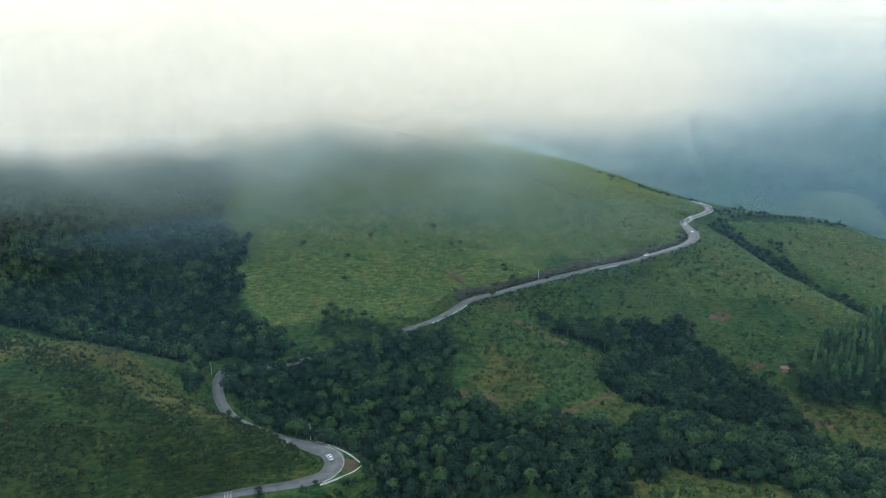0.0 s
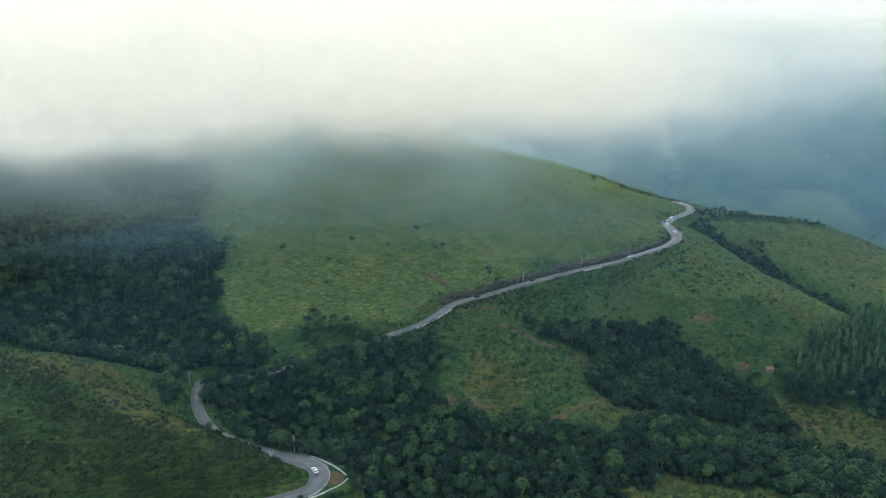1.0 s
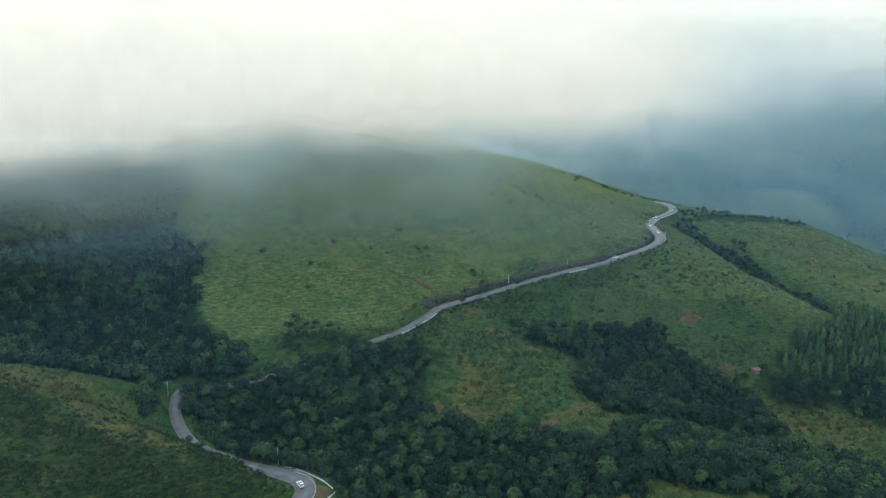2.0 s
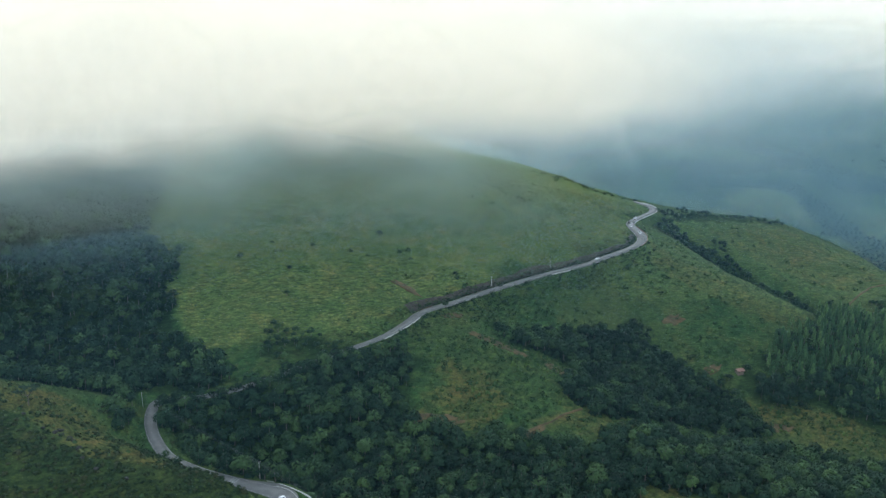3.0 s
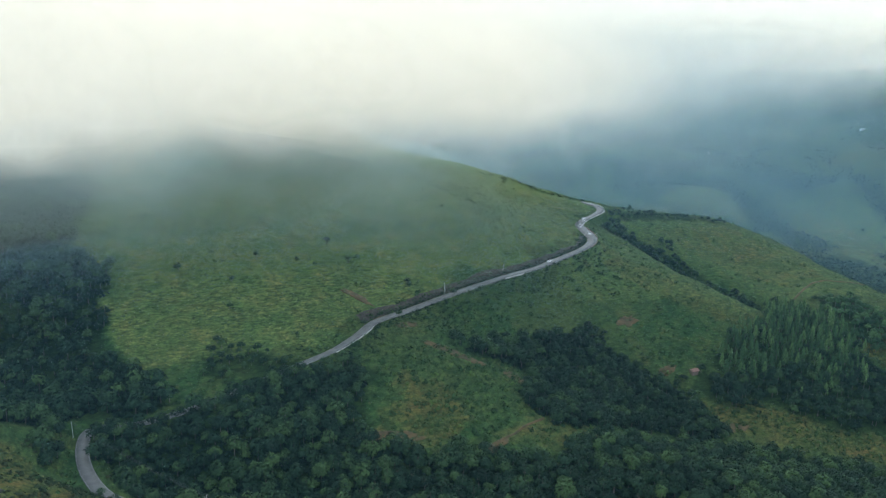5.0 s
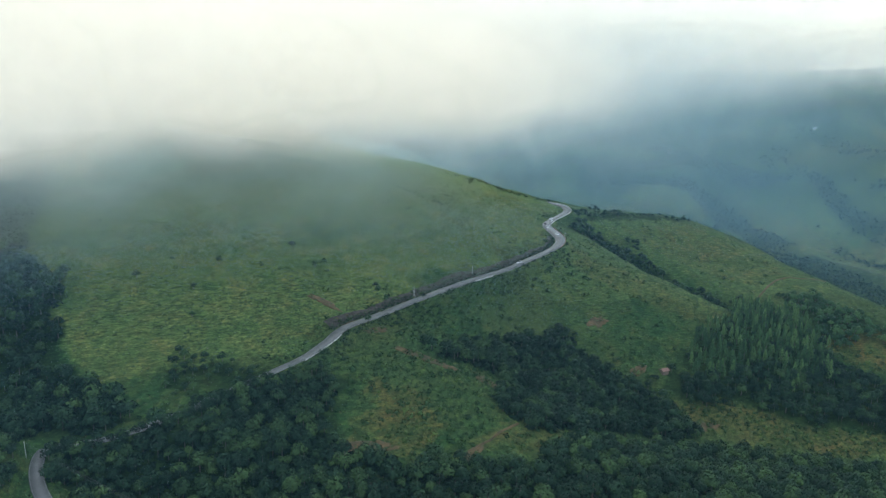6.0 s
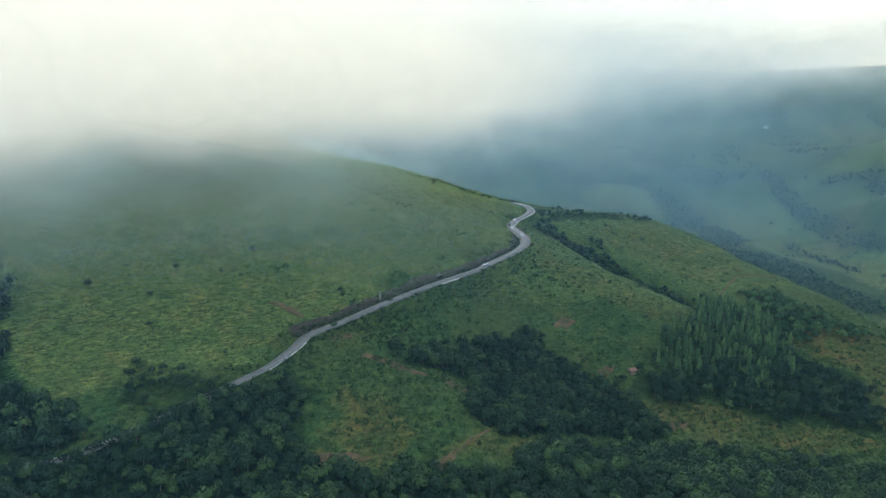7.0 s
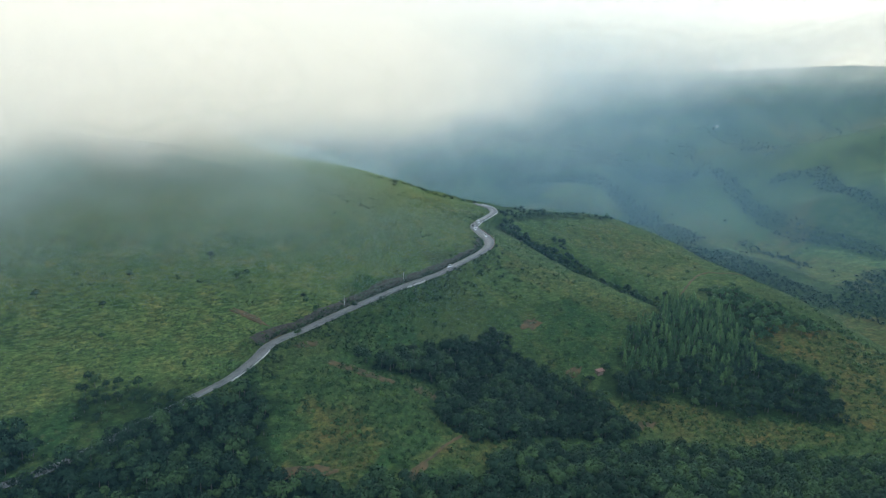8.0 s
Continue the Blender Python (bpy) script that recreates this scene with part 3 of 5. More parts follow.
FAR_BELTS = [([(800, 1330), (898, 1252), (906, 1205), (897, 1139), (885, 1023), (803, 865), (745, 715), (722, 600), (736, 531), (770, 440)], 30),
             ([(1120, 1150), (1090, 1087), (1059, 1027), (1004, 924), (963, 813), (955, 740), (958, 674), (930, 540)], 17),
             ([(1119, 1000), (1140, 935), (1100, 875), (1060, 803), (1033, 728), (1010, 640)], 16),
             ([(860, 1090), (905, 1035), (890, 960)], 14),
             ([(735, 1346), (781, 1426), (900, 1360), (1016, 1326), (1090, 1200)], 30),
             ([(1056, 1210), (960, 1420), (930, 1700), (860, 1900)], 34),
             ([(882, 622), (820, 600), (739, 528)], 34),
             ([(1260, 1180), (1330, 1330), (1480, 1500), (1500, 1800)], 36),
             ([(930, 900), (905, 800), (880, 740)], 7)]


def to_line(x, y, line):
    """How far places lie from a line of the plan."""
    best = np.full(np.shape(x), 1e9)
    for (ax, ay), (bx, by) in zip(line, line[1:]):
        k = np.clip(((x - ax) * (bx - ax) + (y - ay) * (by - ay)) / ((bx - ax) ** 2 + (by - ay) ** 2), 0, 1)
        best = np.minimum(best, np.hypot(x - ax - k * (bx - ax), y - ay - k * (by - ay)))
    return best


def far_wild(x, y):
    """Where woods fill the hollows and the floor of the far valley, from 0 to 1."""
    low, e = natural(x, y), 30.0
    dip = (natural(x + e, y) + natural(x - e, y) + natural(x, y + e) + natural(x, y - e)) / 4 - low
    ragged = fractal(x / 60, y / 60, 65)
    wild = smooth_step(0.4, 1.1, dip + (ragged - 0.5) * 2.0) * 0.95 + 0.012 * (ragged > 0.62)
    wild = wild * np.where(x + y < 2300, 0.05, 0.7)
    for line, half in FAR_BELTS:
        wild = np.maximum(wild, 0.97 * (1 - smooth_step(0.75, 1.15, to_line(x, y, line) / (half * (0.65 + 0.7 * ragged)))))
    return wild * smooth_step(620, 700, np.hypot(x, y)) * np.where((x > 530) | (y > 780), 1, 0)


rough = np.where((np.hypot(fx, fy) > 760) & ((fx > 530) | (fy > 800)), 0.4 + 0.45 * smooth_step(0.4, 0.6, fractal(fx / 90, fy / 90, 67)), 0)
for open_field in ([(740, 1236), (849, 1290), (880, 1221), (910, 1139), (867, 1127), (775, 1190)], [(978, 1175), (1040, 1130), (1065, 1050), (988, 905), (945, 765), (951, 660), (861, 600), (800, 640), (864, 760), (880, 910), (913, 1062)]):
    rough[inside(open_field, fx + wobble, fy - wobble)] = 0
cover = np.maximum(np.maximum(cover, rough), 0.95 * far_wild(fx, fy)).astype(np.float32)
# bracken streaks; the fy term paints the near foot's dimness into the colour
dimmed_heath = smooth_step(0.24, 0.52, fractal(fx / 30, (fy + 0.4 * fx) / 9, 24) + 0.30 * smooth_step(292, 240, fy)) * 0.92
cover = np.where(inside(KNOLL_SCRUB, fx + wobble, fy + wobble), np.maximum(cover, dimmed_heath), cover).astype(np.float32)
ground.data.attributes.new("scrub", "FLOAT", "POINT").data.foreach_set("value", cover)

# grass that has dried to yellow, with the share of it
DRY = [(KNOLL_SCRUB, 0.14), ([(-124, 306), (-112, 304), (-101, 290), (-92, 272), (-98, 270), (-108, 283), (-118, 294)], 1.0),
       ([(-185, 330), (-151, 314), (-132, 322), (-119, 328), (-104, 316), (-90, 303), (-66, 268), (-86, 268), (-107, 286), (-123, 292), (-139, 290), (-167, 295), (-200, 300)], 0.8),
       ([(390, 412), (425, 408), (450, 392), (480, 365), (398, 300), (386, 328), (407, 350), (411, 368), (385, 395)], 0.95),
       ([(254, 550), (290, 504), (316, 464), (324, 440), (297, 440), (268, 471), (243, 509)], 0.4),
       ([(238, 380), (270, 382), (304, 366), (316, 353), (359, 338), (378, 318), (332, 322), (262, 345)], 0.7),
       ([(27, 336), (50, 364), (70, 378), (80, 331), (57, 319), (37, 324)], 0.75),
       ([(86, 318), (128, 350), (160, 325), (112, 312)], 0.6),
       ([(80, 250), (96, 262), (123, 269), (154, 264), (170, 258), (180, 225), (100, 225)], 0.65),
       ([(-120, 481), (-95, 464), (-92, 421), (-74, 398), (-41, 400), (0, 398), (46, 427), (100, 467), (150, 497), (240, 550), (262, 592), (290, 650), (100, 720), (-120, 680)], 0.22),
       ([(770, 1269), (851, 1287), (868, 1211), (886, 1127), (815, 1140), (730, 1168)], 0.5),
       ([(953, 1141), (996, 1051), (916, 795), (903, 644), (790, 581), (866, 857), (888, 1034)], 0.45),
       ([(120, 500), (170, 514), (236, 556), (255, 596), (280, 642), (220, 660), (150, 600)], 0.3),
       ([(340, 610), (420, 612), (452, 552), (440, 500), (400, 505), (365, 560)], 0.45)]


def dryness(x, y):
    edge = (fractal(x / 11, y / 11, 27) - 0.5) * 22
    v = np.zeros(len(x))
    for outline, share in DRY:
        v = np.maximum(v, share * inside(outline, x + edge, y - edge))
    v = np.maximum(v, 0.6 * smooth_step(0.54, 0.66, fractal(x / 170, y / 170, 72)) * (np.hypot(x, y) > 690) * ((x > 530) | (y > 780)))
    return v * (0.55 + 0.45 * smooth_step(0.35, 0.6, fractal(x / 8, y / 8, 28)))


ground.data.attributes.new("dry", "FLOAT", "POINT").data.foreach_set("value", dryness(fx, fy).astype(np.float32))


# pasture colour: brightness painted onto hill and spur backs, plus the green far fields
LIT_PASTURE = [([(-122, 486), (-95, 466), (-92, 421), (-74, 398), (-41, 402), (0, 400), (46, 430), (100, 468), (150, 498), (240, 552), (262, 595), (296, 655), (250, 760), (100, 760), (-120, 690)], 1.0),
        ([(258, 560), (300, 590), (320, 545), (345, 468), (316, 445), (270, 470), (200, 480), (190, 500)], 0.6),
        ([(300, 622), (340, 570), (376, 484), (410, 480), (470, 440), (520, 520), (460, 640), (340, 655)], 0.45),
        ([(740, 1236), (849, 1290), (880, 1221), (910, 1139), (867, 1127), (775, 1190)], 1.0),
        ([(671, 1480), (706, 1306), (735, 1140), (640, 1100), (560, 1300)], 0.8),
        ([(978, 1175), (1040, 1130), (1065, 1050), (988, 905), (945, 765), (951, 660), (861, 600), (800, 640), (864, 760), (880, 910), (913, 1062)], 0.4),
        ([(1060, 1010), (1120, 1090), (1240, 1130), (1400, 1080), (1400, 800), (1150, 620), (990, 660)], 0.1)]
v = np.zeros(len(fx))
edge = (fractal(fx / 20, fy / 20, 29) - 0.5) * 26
for outline, share in LIT_PASTURE:
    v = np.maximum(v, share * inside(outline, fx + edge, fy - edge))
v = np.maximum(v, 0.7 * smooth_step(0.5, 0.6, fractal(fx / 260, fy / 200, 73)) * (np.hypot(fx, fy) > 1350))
ground.data.attributes.new("lit_pasture", "FLOAT", "POINT").data.foreach_set("value", v.astype(np.float32))


SPUR_TRACK = [(388, 480), (402, 488), (416, 496), (430, 500), (447, 494), (466, 488)]
FOOTPATH = [(80, 313), (90, 321), (99, 327), (110, 335), (120, 342)]


def clear_of_road(p, gap):
    d, _, hw = road_near(p[:, 0], p[:, 1])
    # the bend and its lay-by, wider on the open southern side
    lay = np.minimum(np.hypot(p[:, 0] + 26, p[:, 1] - 263) / 12.5, np.hypot(p[:, 0] + 22, p[:, 1] - 252) / 10)
    trodden = np.minimum(to_line(p[:, 0], p[:, 1], SPUR_TRACK), to_line(p[:, 0], p[:, 1], FOOTPATH))
    yard = np.hypot((p[:, 0] - 249.5) / 7, (p[:, 1] - 400) / 16)
    return p[(d > hw + gap) & (lay > 1) & (trodden > 2.4) & (yard > 1)]


def wood(outline, step, seed, gap=1.6):
    xs, ys = [q[0] for q in outline], [q[1] for q in outline]
    p = scatter((min(xs) - 8, min(ys) - 8), (max(xs) + 8, max(ys) + 8), step, seed)
    jig = (np.stack([fractal(p[:, 0] / 18, p[:, 1] / 18, 21), fractal(p[:, 0] / 18, p[:, 1] / 18, 33)], 1) - 0.5) * 34
    p = p[inside(outline, p[:, 0] + jig[:, 0], p[:, 1] + jig[:, 1])]
    return clear_of_road(p, gap)


slope, valley = wood(WOOD_SLOPE, 5.2, 1), wood(WOOD_VALLEY, 5.0, 2)
# trees that screen the road where it passes through the wood
k = (LINE[:, 0] > -84) & (LINE[:, 0] < 0) & (LINE[:, 1] > 345) & (LINE[:, 1] < 396)
screen = np.concatenate([LINE[k, :2] + SIDE[k] * (HALF[k] + off)[:, None] for off in (2.2, 5.5)])[::2]
screen = screen + np.random.default_rng(3).uniform(-0.9, 0.9, screen.shape)
middle, hut_wood = wood(WOOD_MIDDLE, 5.0, 3), wood(WOOD_HUT, 5.1, 4)
slender, gully = wood(WOOD_SLENDER, 4.5, 5), wood(WOOD_GULLY, 5.0, 6)
west = wood([(-106, 352), (-95, 350), (-95, 335), (-91, 318), (-97, 311), (-110, 330)], 5.0, 10, 1.0)
slope = np.concatenate([slope, west])
bend_wood, east, foot = wood(WOOD_BEND, 5.2, 7), wood(WOOD_EAST, 5.0, 8), wood(WOOD_FOOT, 4.4, 9)

# the trees nearest to the flight stand as things of their own
near = np.hypot(valley[:, 0] - 40, valley[:, 1] - 150)
order = np.argsort(near)
single, valley = valley[order[:280]], valley[order[280:]]


def tree_thing(k, crown, mat, height):
    """A tree: a tapered trunk with limbs, and a leafy crown."""
    root = new("tree")
    rng = random.Random(k)
    bm = bmesh.new()
    rod(bm, (0, 0, -0.8), (0.2, 0.1, height * 0.45), 0.3, 0.18, 7)
    rod(bm, (0.2, 0.1, height * 0.45), (0.1, 0.3, height * 0.8), 0.18, 0.05, 6)
    for j in range(5):
        a = j * 1.26 + rng.uniform(-0.3, 0.3)
        rod(bm, (0.1, 0.1, height * rng.uniform(0.25, 0.45)), (math.cos(a) * 1.8, math.sin(a) * 1.8, height * rng.uniform(0.5, 0.68)), 0.12, 0.03, 5)
    part("trunk", bm, BARK, root)
    tone = np.full(len(crown), -0.04 + 0.68 * rng.random() ** 1.2)
    c = new("crown", mesh_of("crown", crown[:, :3], np.arange(len(crown)).reshape(-1, 3), mat, tone, normals=crown[:, 3:] / np.linalg.norm(crown[:, 3:], axis=1)[:, None]))
    c.parent = root
    return tagged(root, "broad-crowned dark green tree in the valley wood", "tree", "trees of the valley wood")


models = [tree_thing(k, BROAD[k], LEAF, 6.6 + 0.7 * (k % 3)) for k in range(8)]
rng = random.Random(4)
sz = ground_height(single[:, 0], single[:, 1])
for k, (px, py) in enumerate(single):
    m = Matrix.LocRotScale((px, py, sz[k] - 0.1), Euler((0, 0, rng.uniform(0, 6.28))), None)
    s = rng.uniform(0.65, 1.3)
    if k < len(models):
        models[k].matrix_basis = m
    else:
        copy = copy_thing(models[k % len(models)], m)
        copy.scale = (s, s, s * rng.uniform(0.85, 1.2))

gather("valley_wood", "dense dark green broadleaf wood on the valley floor", "woodland", valley, BROAD, LEAF, 11)
deep = slope[:, 1] > 540
gather("cloud_wood", "dark broadleaf forest fading into the cloud", "woodland", slope[deep], [broad_crown(130 + k, 44, 1.7, 7.2, 3.3, 5) for k in range(4)], LEAF, 112)
gather("slope_wood", "dense dark broadleaf forest on the slope below the mist", "woodland", slope[~deep], BROAD_FAR, LEAF, 12, tone_spread=0.85, tone_base=-0.03)
gather("middle_wood", "dark green broadleaf thicket in a hollow below the road", "woodland", middle, BROAD, LEAF, 13, tone_base=-0.12)
gather("hut_wood", "dark broadleaf trees round the hut", "woodland", hut_wood, BROAD, LEAF, 14)
gather("slender_wood", "stand of slender light green trees on the slope", "woodland", slender, SLENDER, NEEDLE, 15, tone_spread=0.95, tone_base=0.0, sizes=(0.5, 1.15))
gather("slender_wood", "dark broadleaf trees among the slender stand", "woodland", wood(WOOD_SLENDER, 11.0, 35), BROAD_FAR, LEAF, 25, sizes=(0.6, 1.2))
gather("gully_wood", "line of dark trees along a gully", "woodland", gully, BROAD_FAR, LEAF, 16, sizes=(0.5, 1.1), tone_base=-0.02)
gather("bend_wood", "dark trees below the upper road bend", "woodland", bend_wood, BROAD_FAR, LEAF, 17, sizes=(0.4, 0.8), tone_base=0.1)
gather("east_wood", "dark green wood on the far side of the spur", "woodland", east, BROAD_FAR, NEEDLE, 18, sizes=(0.5, 1.0))
gather("roadside_wood", "trees hiding the road at the foot of the hill", "woodland", screen, BROAD, LEAF, 20, sizes=(0.6, 1.1))
# leafy clumps added in the darkest tone, deepening the shade between trunks
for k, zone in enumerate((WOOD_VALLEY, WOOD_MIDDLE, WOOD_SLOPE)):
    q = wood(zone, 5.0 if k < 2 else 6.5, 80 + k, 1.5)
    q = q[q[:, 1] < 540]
    gather("undergrowth", "undergrowth on the floor of the wood, darkened as shade", "scrub", q, [bush_crown(180 + j, 20, 1.4, 2.3) for j in range(4)], LEAF, 90 + k, trunks=False, sizes=(0.7, 1.3), tone_spread=0.2, tone_base=-0.15)
gather("foot_wood", "dark trees at the foot of the grassy hill", "woodland", foot[np.random.default_rng(16).random(len(foot)) < 0.75], BROAD, LEAF, 19, sizes=(0.35, 0.8), tone_base=0.0)


# ---- open slopes: bushes and tall grass ----
def open_ground(p, gap=2.0):
    keep = np.ones(len(p), bool)
    for outline in ALL_WOODS:
        keep &= ~inside(outline, p[:, 0], p[:, 1])
    return clear_of_road(p[keep], gap)


p = open_ground(scatter((-240, 205), (470, 640), 4.4, 41), 1.5)
patchy = fractal(p[:, 0] / 38, p[:, 1] / 38, 55) + 0.25 * (fractal(p[:, 0] / 9, p[:, 1] / 9, 56) - 0.5)
d, z, _ = road_near(p[:, 0], p[:, 1])
below = (near_land(p[:, 0], p[:, 1]) < 54) & (p[:, 0] > 0) & (p[:, 1] < 395 + 0.62 * p[:, 0])
chance = np.where(below, 0.3 + smooth_step(0.34, 0.52, patchy) * 0.68, smooth_step(0.63, 0.72, patchy) * 0.35)
chance = np.maximum(chance, np.where(d < 12, 0.5, 0))
chance = chance * np.where((p[:, 0] > 180) & (p[:, 1] > 430), 0.55, 1.0) * np.where((p[:, 0] > 290) & (p[:, 1] > 440), 0.2, 1.0)
p = p[(np.random.default_rng(5).random(len(p)) < chance) & ~inside(KNOLL_SCRUB, p[:, 0], p[:, 1])]
gather("bushes", "low green bushes scattered over the grassy slopes", "bush", p, BUSHES, BUSH, 42, trunks=False, sizes=(0.4, 1.7), tone_spread=0.9, tone_base=-0.05)

p = open_ground(scatter((-240, 205), (470, 650), 3.4, 43), 0.8)
patchy = fractal(p[:, 0] / 16, p[:, 1] / 16, 57)
p = p[np.random.default_rng(6).random(len(p)) < 0.35 + 0.6 * smooth_step(0.35, 0.6, patchy)]
turned = dryness(p[:, 0], p[:, 1]) > 0.3
gather("dry_grass", "yellowing knee-high grass in tussocks", "grass", p[turned], TUFTS, TUFT, 45, trunks=False, sizes=(0.5, 1.5), tone_spread=0.8, tone_base=0.3)
p = p[~turned]
p = p[~inside(KNOLL_SCRUB, p[:, 0], p[:, 1]) | (np.random.default_rng(18).random(len(p)) < 0.1)]
q = open_ground(scatter((-130, 300), (470, 720), 4.5, 46), 1.5)
q = q[np.random.default_rng(17).random(len(q)) < 0.25 + 0.75 * smooth_step(0.38, 0.58, fractal(q[:, 0] / 22, q[:, 1] / 12, 47))]
mounds = [np.hstack([m[:, :2] * [1.25, 0.95], m[:, 2:3] * 0.45, m[:, 3:] + [0, 0, 0.7]]) for m in (bush_crown(200 + k, 24, 0.6) for k in range(6))]
gather("coarse_grass", "low rounded clumps of coarse grass and fern on the slopes", "grass", q, mounds, TUFT, 48, trunks=False, sizes=(0.35, 1.1), tone_spread=0.36, tone_base=0.36)
gather("tall_grass", "knee-high olive green grass in tussocks", "grass", p, TUFTS, TUFT, 44, trunks=False, sizes=(0.5, 1.3), tone_spread=0.5, tone_base=0.18)


# bushes along the brow of the bare flank, down to the road's last bend
s = np.random.default_rng(21).uniform(0, 1, 46) ** 0.8
p = np.stack([196 + 92 * s, 700 - 30 * s], 1) + np.random.default_rng(22).normal(0, 4.5, (46, 2))
gather("bushes", "dark bushes along the brow of the hill", "bush", clear_of_road(p, 2.0), BUSHES, BUSH, 23, trunks=False, sizes=(0.7, 1.9), tone_spread=0.5, tone_base=-0.05)

# the knoll is rough with dark bracken and scrub
p = scatter((-235, 215), (-30, 345), 2.2, 61)
p = open_ground(p, 2.6)
p = p[near_land(p[:, 0], p[:, 1]) > 24]
p = p[(p[:, 0] < -70) | (p[:, 1] < 283 - 0.75 * (p[:, 0] + 45))]
p = p[(p[:, 1] > 250) | (p[:, 0] < -82)]
thick = 0.25 + 0.72 * smooth_step(0.40, 0.56, fractal(p[:, 0] / 30, (p[:, 1] + 0.4 * p[:, 0]) / 9, 24))
p = p[(p[:, 1] < 332) & (np.random.default_rng(7).random(len(p)) < thick * (1 - 0.85 * smooth_step(288, 318, p[:, 1] + 0.25 * (p[:, 0] + 120))))]
p = p[np.hypot(p[:, 0] + 125, p[:, 1] - 302) > 3]
gather("bracken", "dark green and rusty scrub covering the knoll", "scrub", p, [bush_crown(170 + k, 36, 0.8) for k in range(6)], SCRUB, 62, trunks=False, sizes=(0.35, 0.85), tone_spread=0.6, tone_base=0.25)

# low bracken down the knoll's foot to the road
p = scatter((-125, 238), (-26, 300), 1.9, 67)
d, _, hw = road_near(p[:, 0], p[:, 1])
foot_of = (p[:, 1] > 249 + 0.06 * (p[:, 0] + 60)) & (p[:, 0] < -30) & (near_land(p[:, 0], p[:, 1]) > 20)
p = p[(d > hw + 0.7) & (d < hw + 16) & foot_of & (p[:, 1] < 283 - 0.75 * (p[:, 0] + 45) - 3)]
gather("bracken", "low dark bracken at the foot of the knoll", "scrub", p, [bush_crown(190 + k, 30, 0.7) for k in range(4)], SCRUB, 70, trunks=False, sizes=(0.25, 0.6), tone_spread=0.5, tone_base=0.0)

# bushes crowd round the outside of the lower bend
p = scatter((-62, 236), (14, 306), 2.7, 64)
bay = [(-40, 282), (-36, 280), (-29, 277.5), (-21.5, 271.5), (-16, 266), (-11.8, 259.5), (-12, 255.5), (-15, 251), (-18.5, 248.6), (-25, 245), (-31, 243), (-50, 240), (-50, 282)]
d, _, hw = road_near(p[:, 0], p[:, 1])
p = p[~inside(bay, p[:, 0], p[:, 1]) & (d > hw + 1.4) & ((p[:, 0] + 0.55 * (p[:, 1] - 262) > -40) | (p[:, 1] < 247 + 0.12 * (p[:, 0] + 30))) & (np.hypot(p[:, 0] + 24, p[:, 1] - 260) < 34)]
gather("thicket", "dark green bushes crowding the outside of the bend", "scrub", p[np.random.default_rng(9).random(len(p)) < 0.85], BUSHES, LEAF, 65, trunks=False, sizes=(0.8, 1.7), tone_spread=0.4, tone_base=-0.05)

# woods and hedges of the far valley
p = scatter((380, 420), (2500, 2700), 6.4, 63)
reach = np.hypot(p[:, 0], p[:, 1])
p = p[(reach > 660) & (p[:, 0] > 0.28 * p[:, 1]) & (p[:, 0] < 2.2 * p[:, 1]) & ((p[:, 0] > 545) | (p[:, 1] > 800))]
wild = far_wild(p[:, 0], p[:, 1]) * np.where(np.hypot(p[:, 0], p[:, 1]) > 1750, 0.3, 0.85)
p = p[np.random.default_rng(8).random(len(p)) < wild]
gather("far_woods", "dark woods along the hollows of the far valley", "woodland", p, [broad_crown(150 + k, 16, 1.7, 5.0, 3.4, 3) for k in range(5)], LEAF, 66, trunks=False, sizes=(0.45, 1.05), tone_base=0.15, tone_spread=0.3)


# ---- along the road ----
def along_road(first, last):
    """The stretch of the road's line between two distances from its start."""
    i, j = int(first / 2), int(last / 2)
    return LINE[i:j], SIDE[i:j], HALF[i:j]


def station(x, y):
    """The distance along the road of the place nearest to x, y."""
    return 2.0 * int(((LINE[:, 0] - x) ** 2 + (LINE[:, 1] - y) ** 2).argmin())


def low_wall(name, label, pts, height, thick, mat, lift=0.0):
    """A low masonry wall along a line of places (x, y, z), capped and closed at its ends."""
    pts = np.array(pts, float)
    d = np.gradient(pts[:, :2], axis=0)
    d /= np.linalg.norm(d, axis=1)[:, None]
    n = np.stack([d[:, 1], -d[:, 0]], 1) * thick / 2
    bm = bmesh.new()
    rings = []
    for k, q in enumerate(pts):
        ring = []
        for s, z in ((-1.15, -0.5), (-1, height - 0.06), (-0.8, height), (0.8, height), (1, height - 0.06), (1.15, -0.5)):
            ring.append(bm.verts.new((q[0] + n[k][0] * s, q[1] + n[k][1] * s, q[2] + z + lift)))
        rings.append(ring)
    for a, b in zip(rings, rings[1:]):
        for j in range(5):
            bm.faces.new((a[j], b[j], b[j + 1], a[j + 1]))
    bm.faces.new(rings[0])
    bm.faces.new(rings[-1][::-1])
    ob = part(name, bm, mat)
    return tagged(ob, label, "parapet")


def polyline(pts, step=1.5):
    return spline(pts, step)


low_wall("parapet", "low whitewashed parapet round the gravel lay-by", polyline([(-36.2, 277.6, 31.6), (-30.4, 274.9, 31.5), (-23.6, 269.8, 31.3), (-18.6, 264.8, 31.2), (-14.4, 258.6, 31.1)]), 0.28, 0.18, LIMEWASH)
low_wall("parapet", "low whitewashed parapet at the outer edge of the bend", polyline([(-14.2, 257.0, 31.0), (-16.4, 253.6, 31.0), (-19.4, 251.0, 30.9), (-25.7, 247.6, 30.3), (-31, 245.6, 29.8)]), 0.2, 0.16, LIMEWASH)

# the kerb between road and lay-by
i = station(-22.6, 261.7)
l, s, h = along_road(i - 12, i + 12)
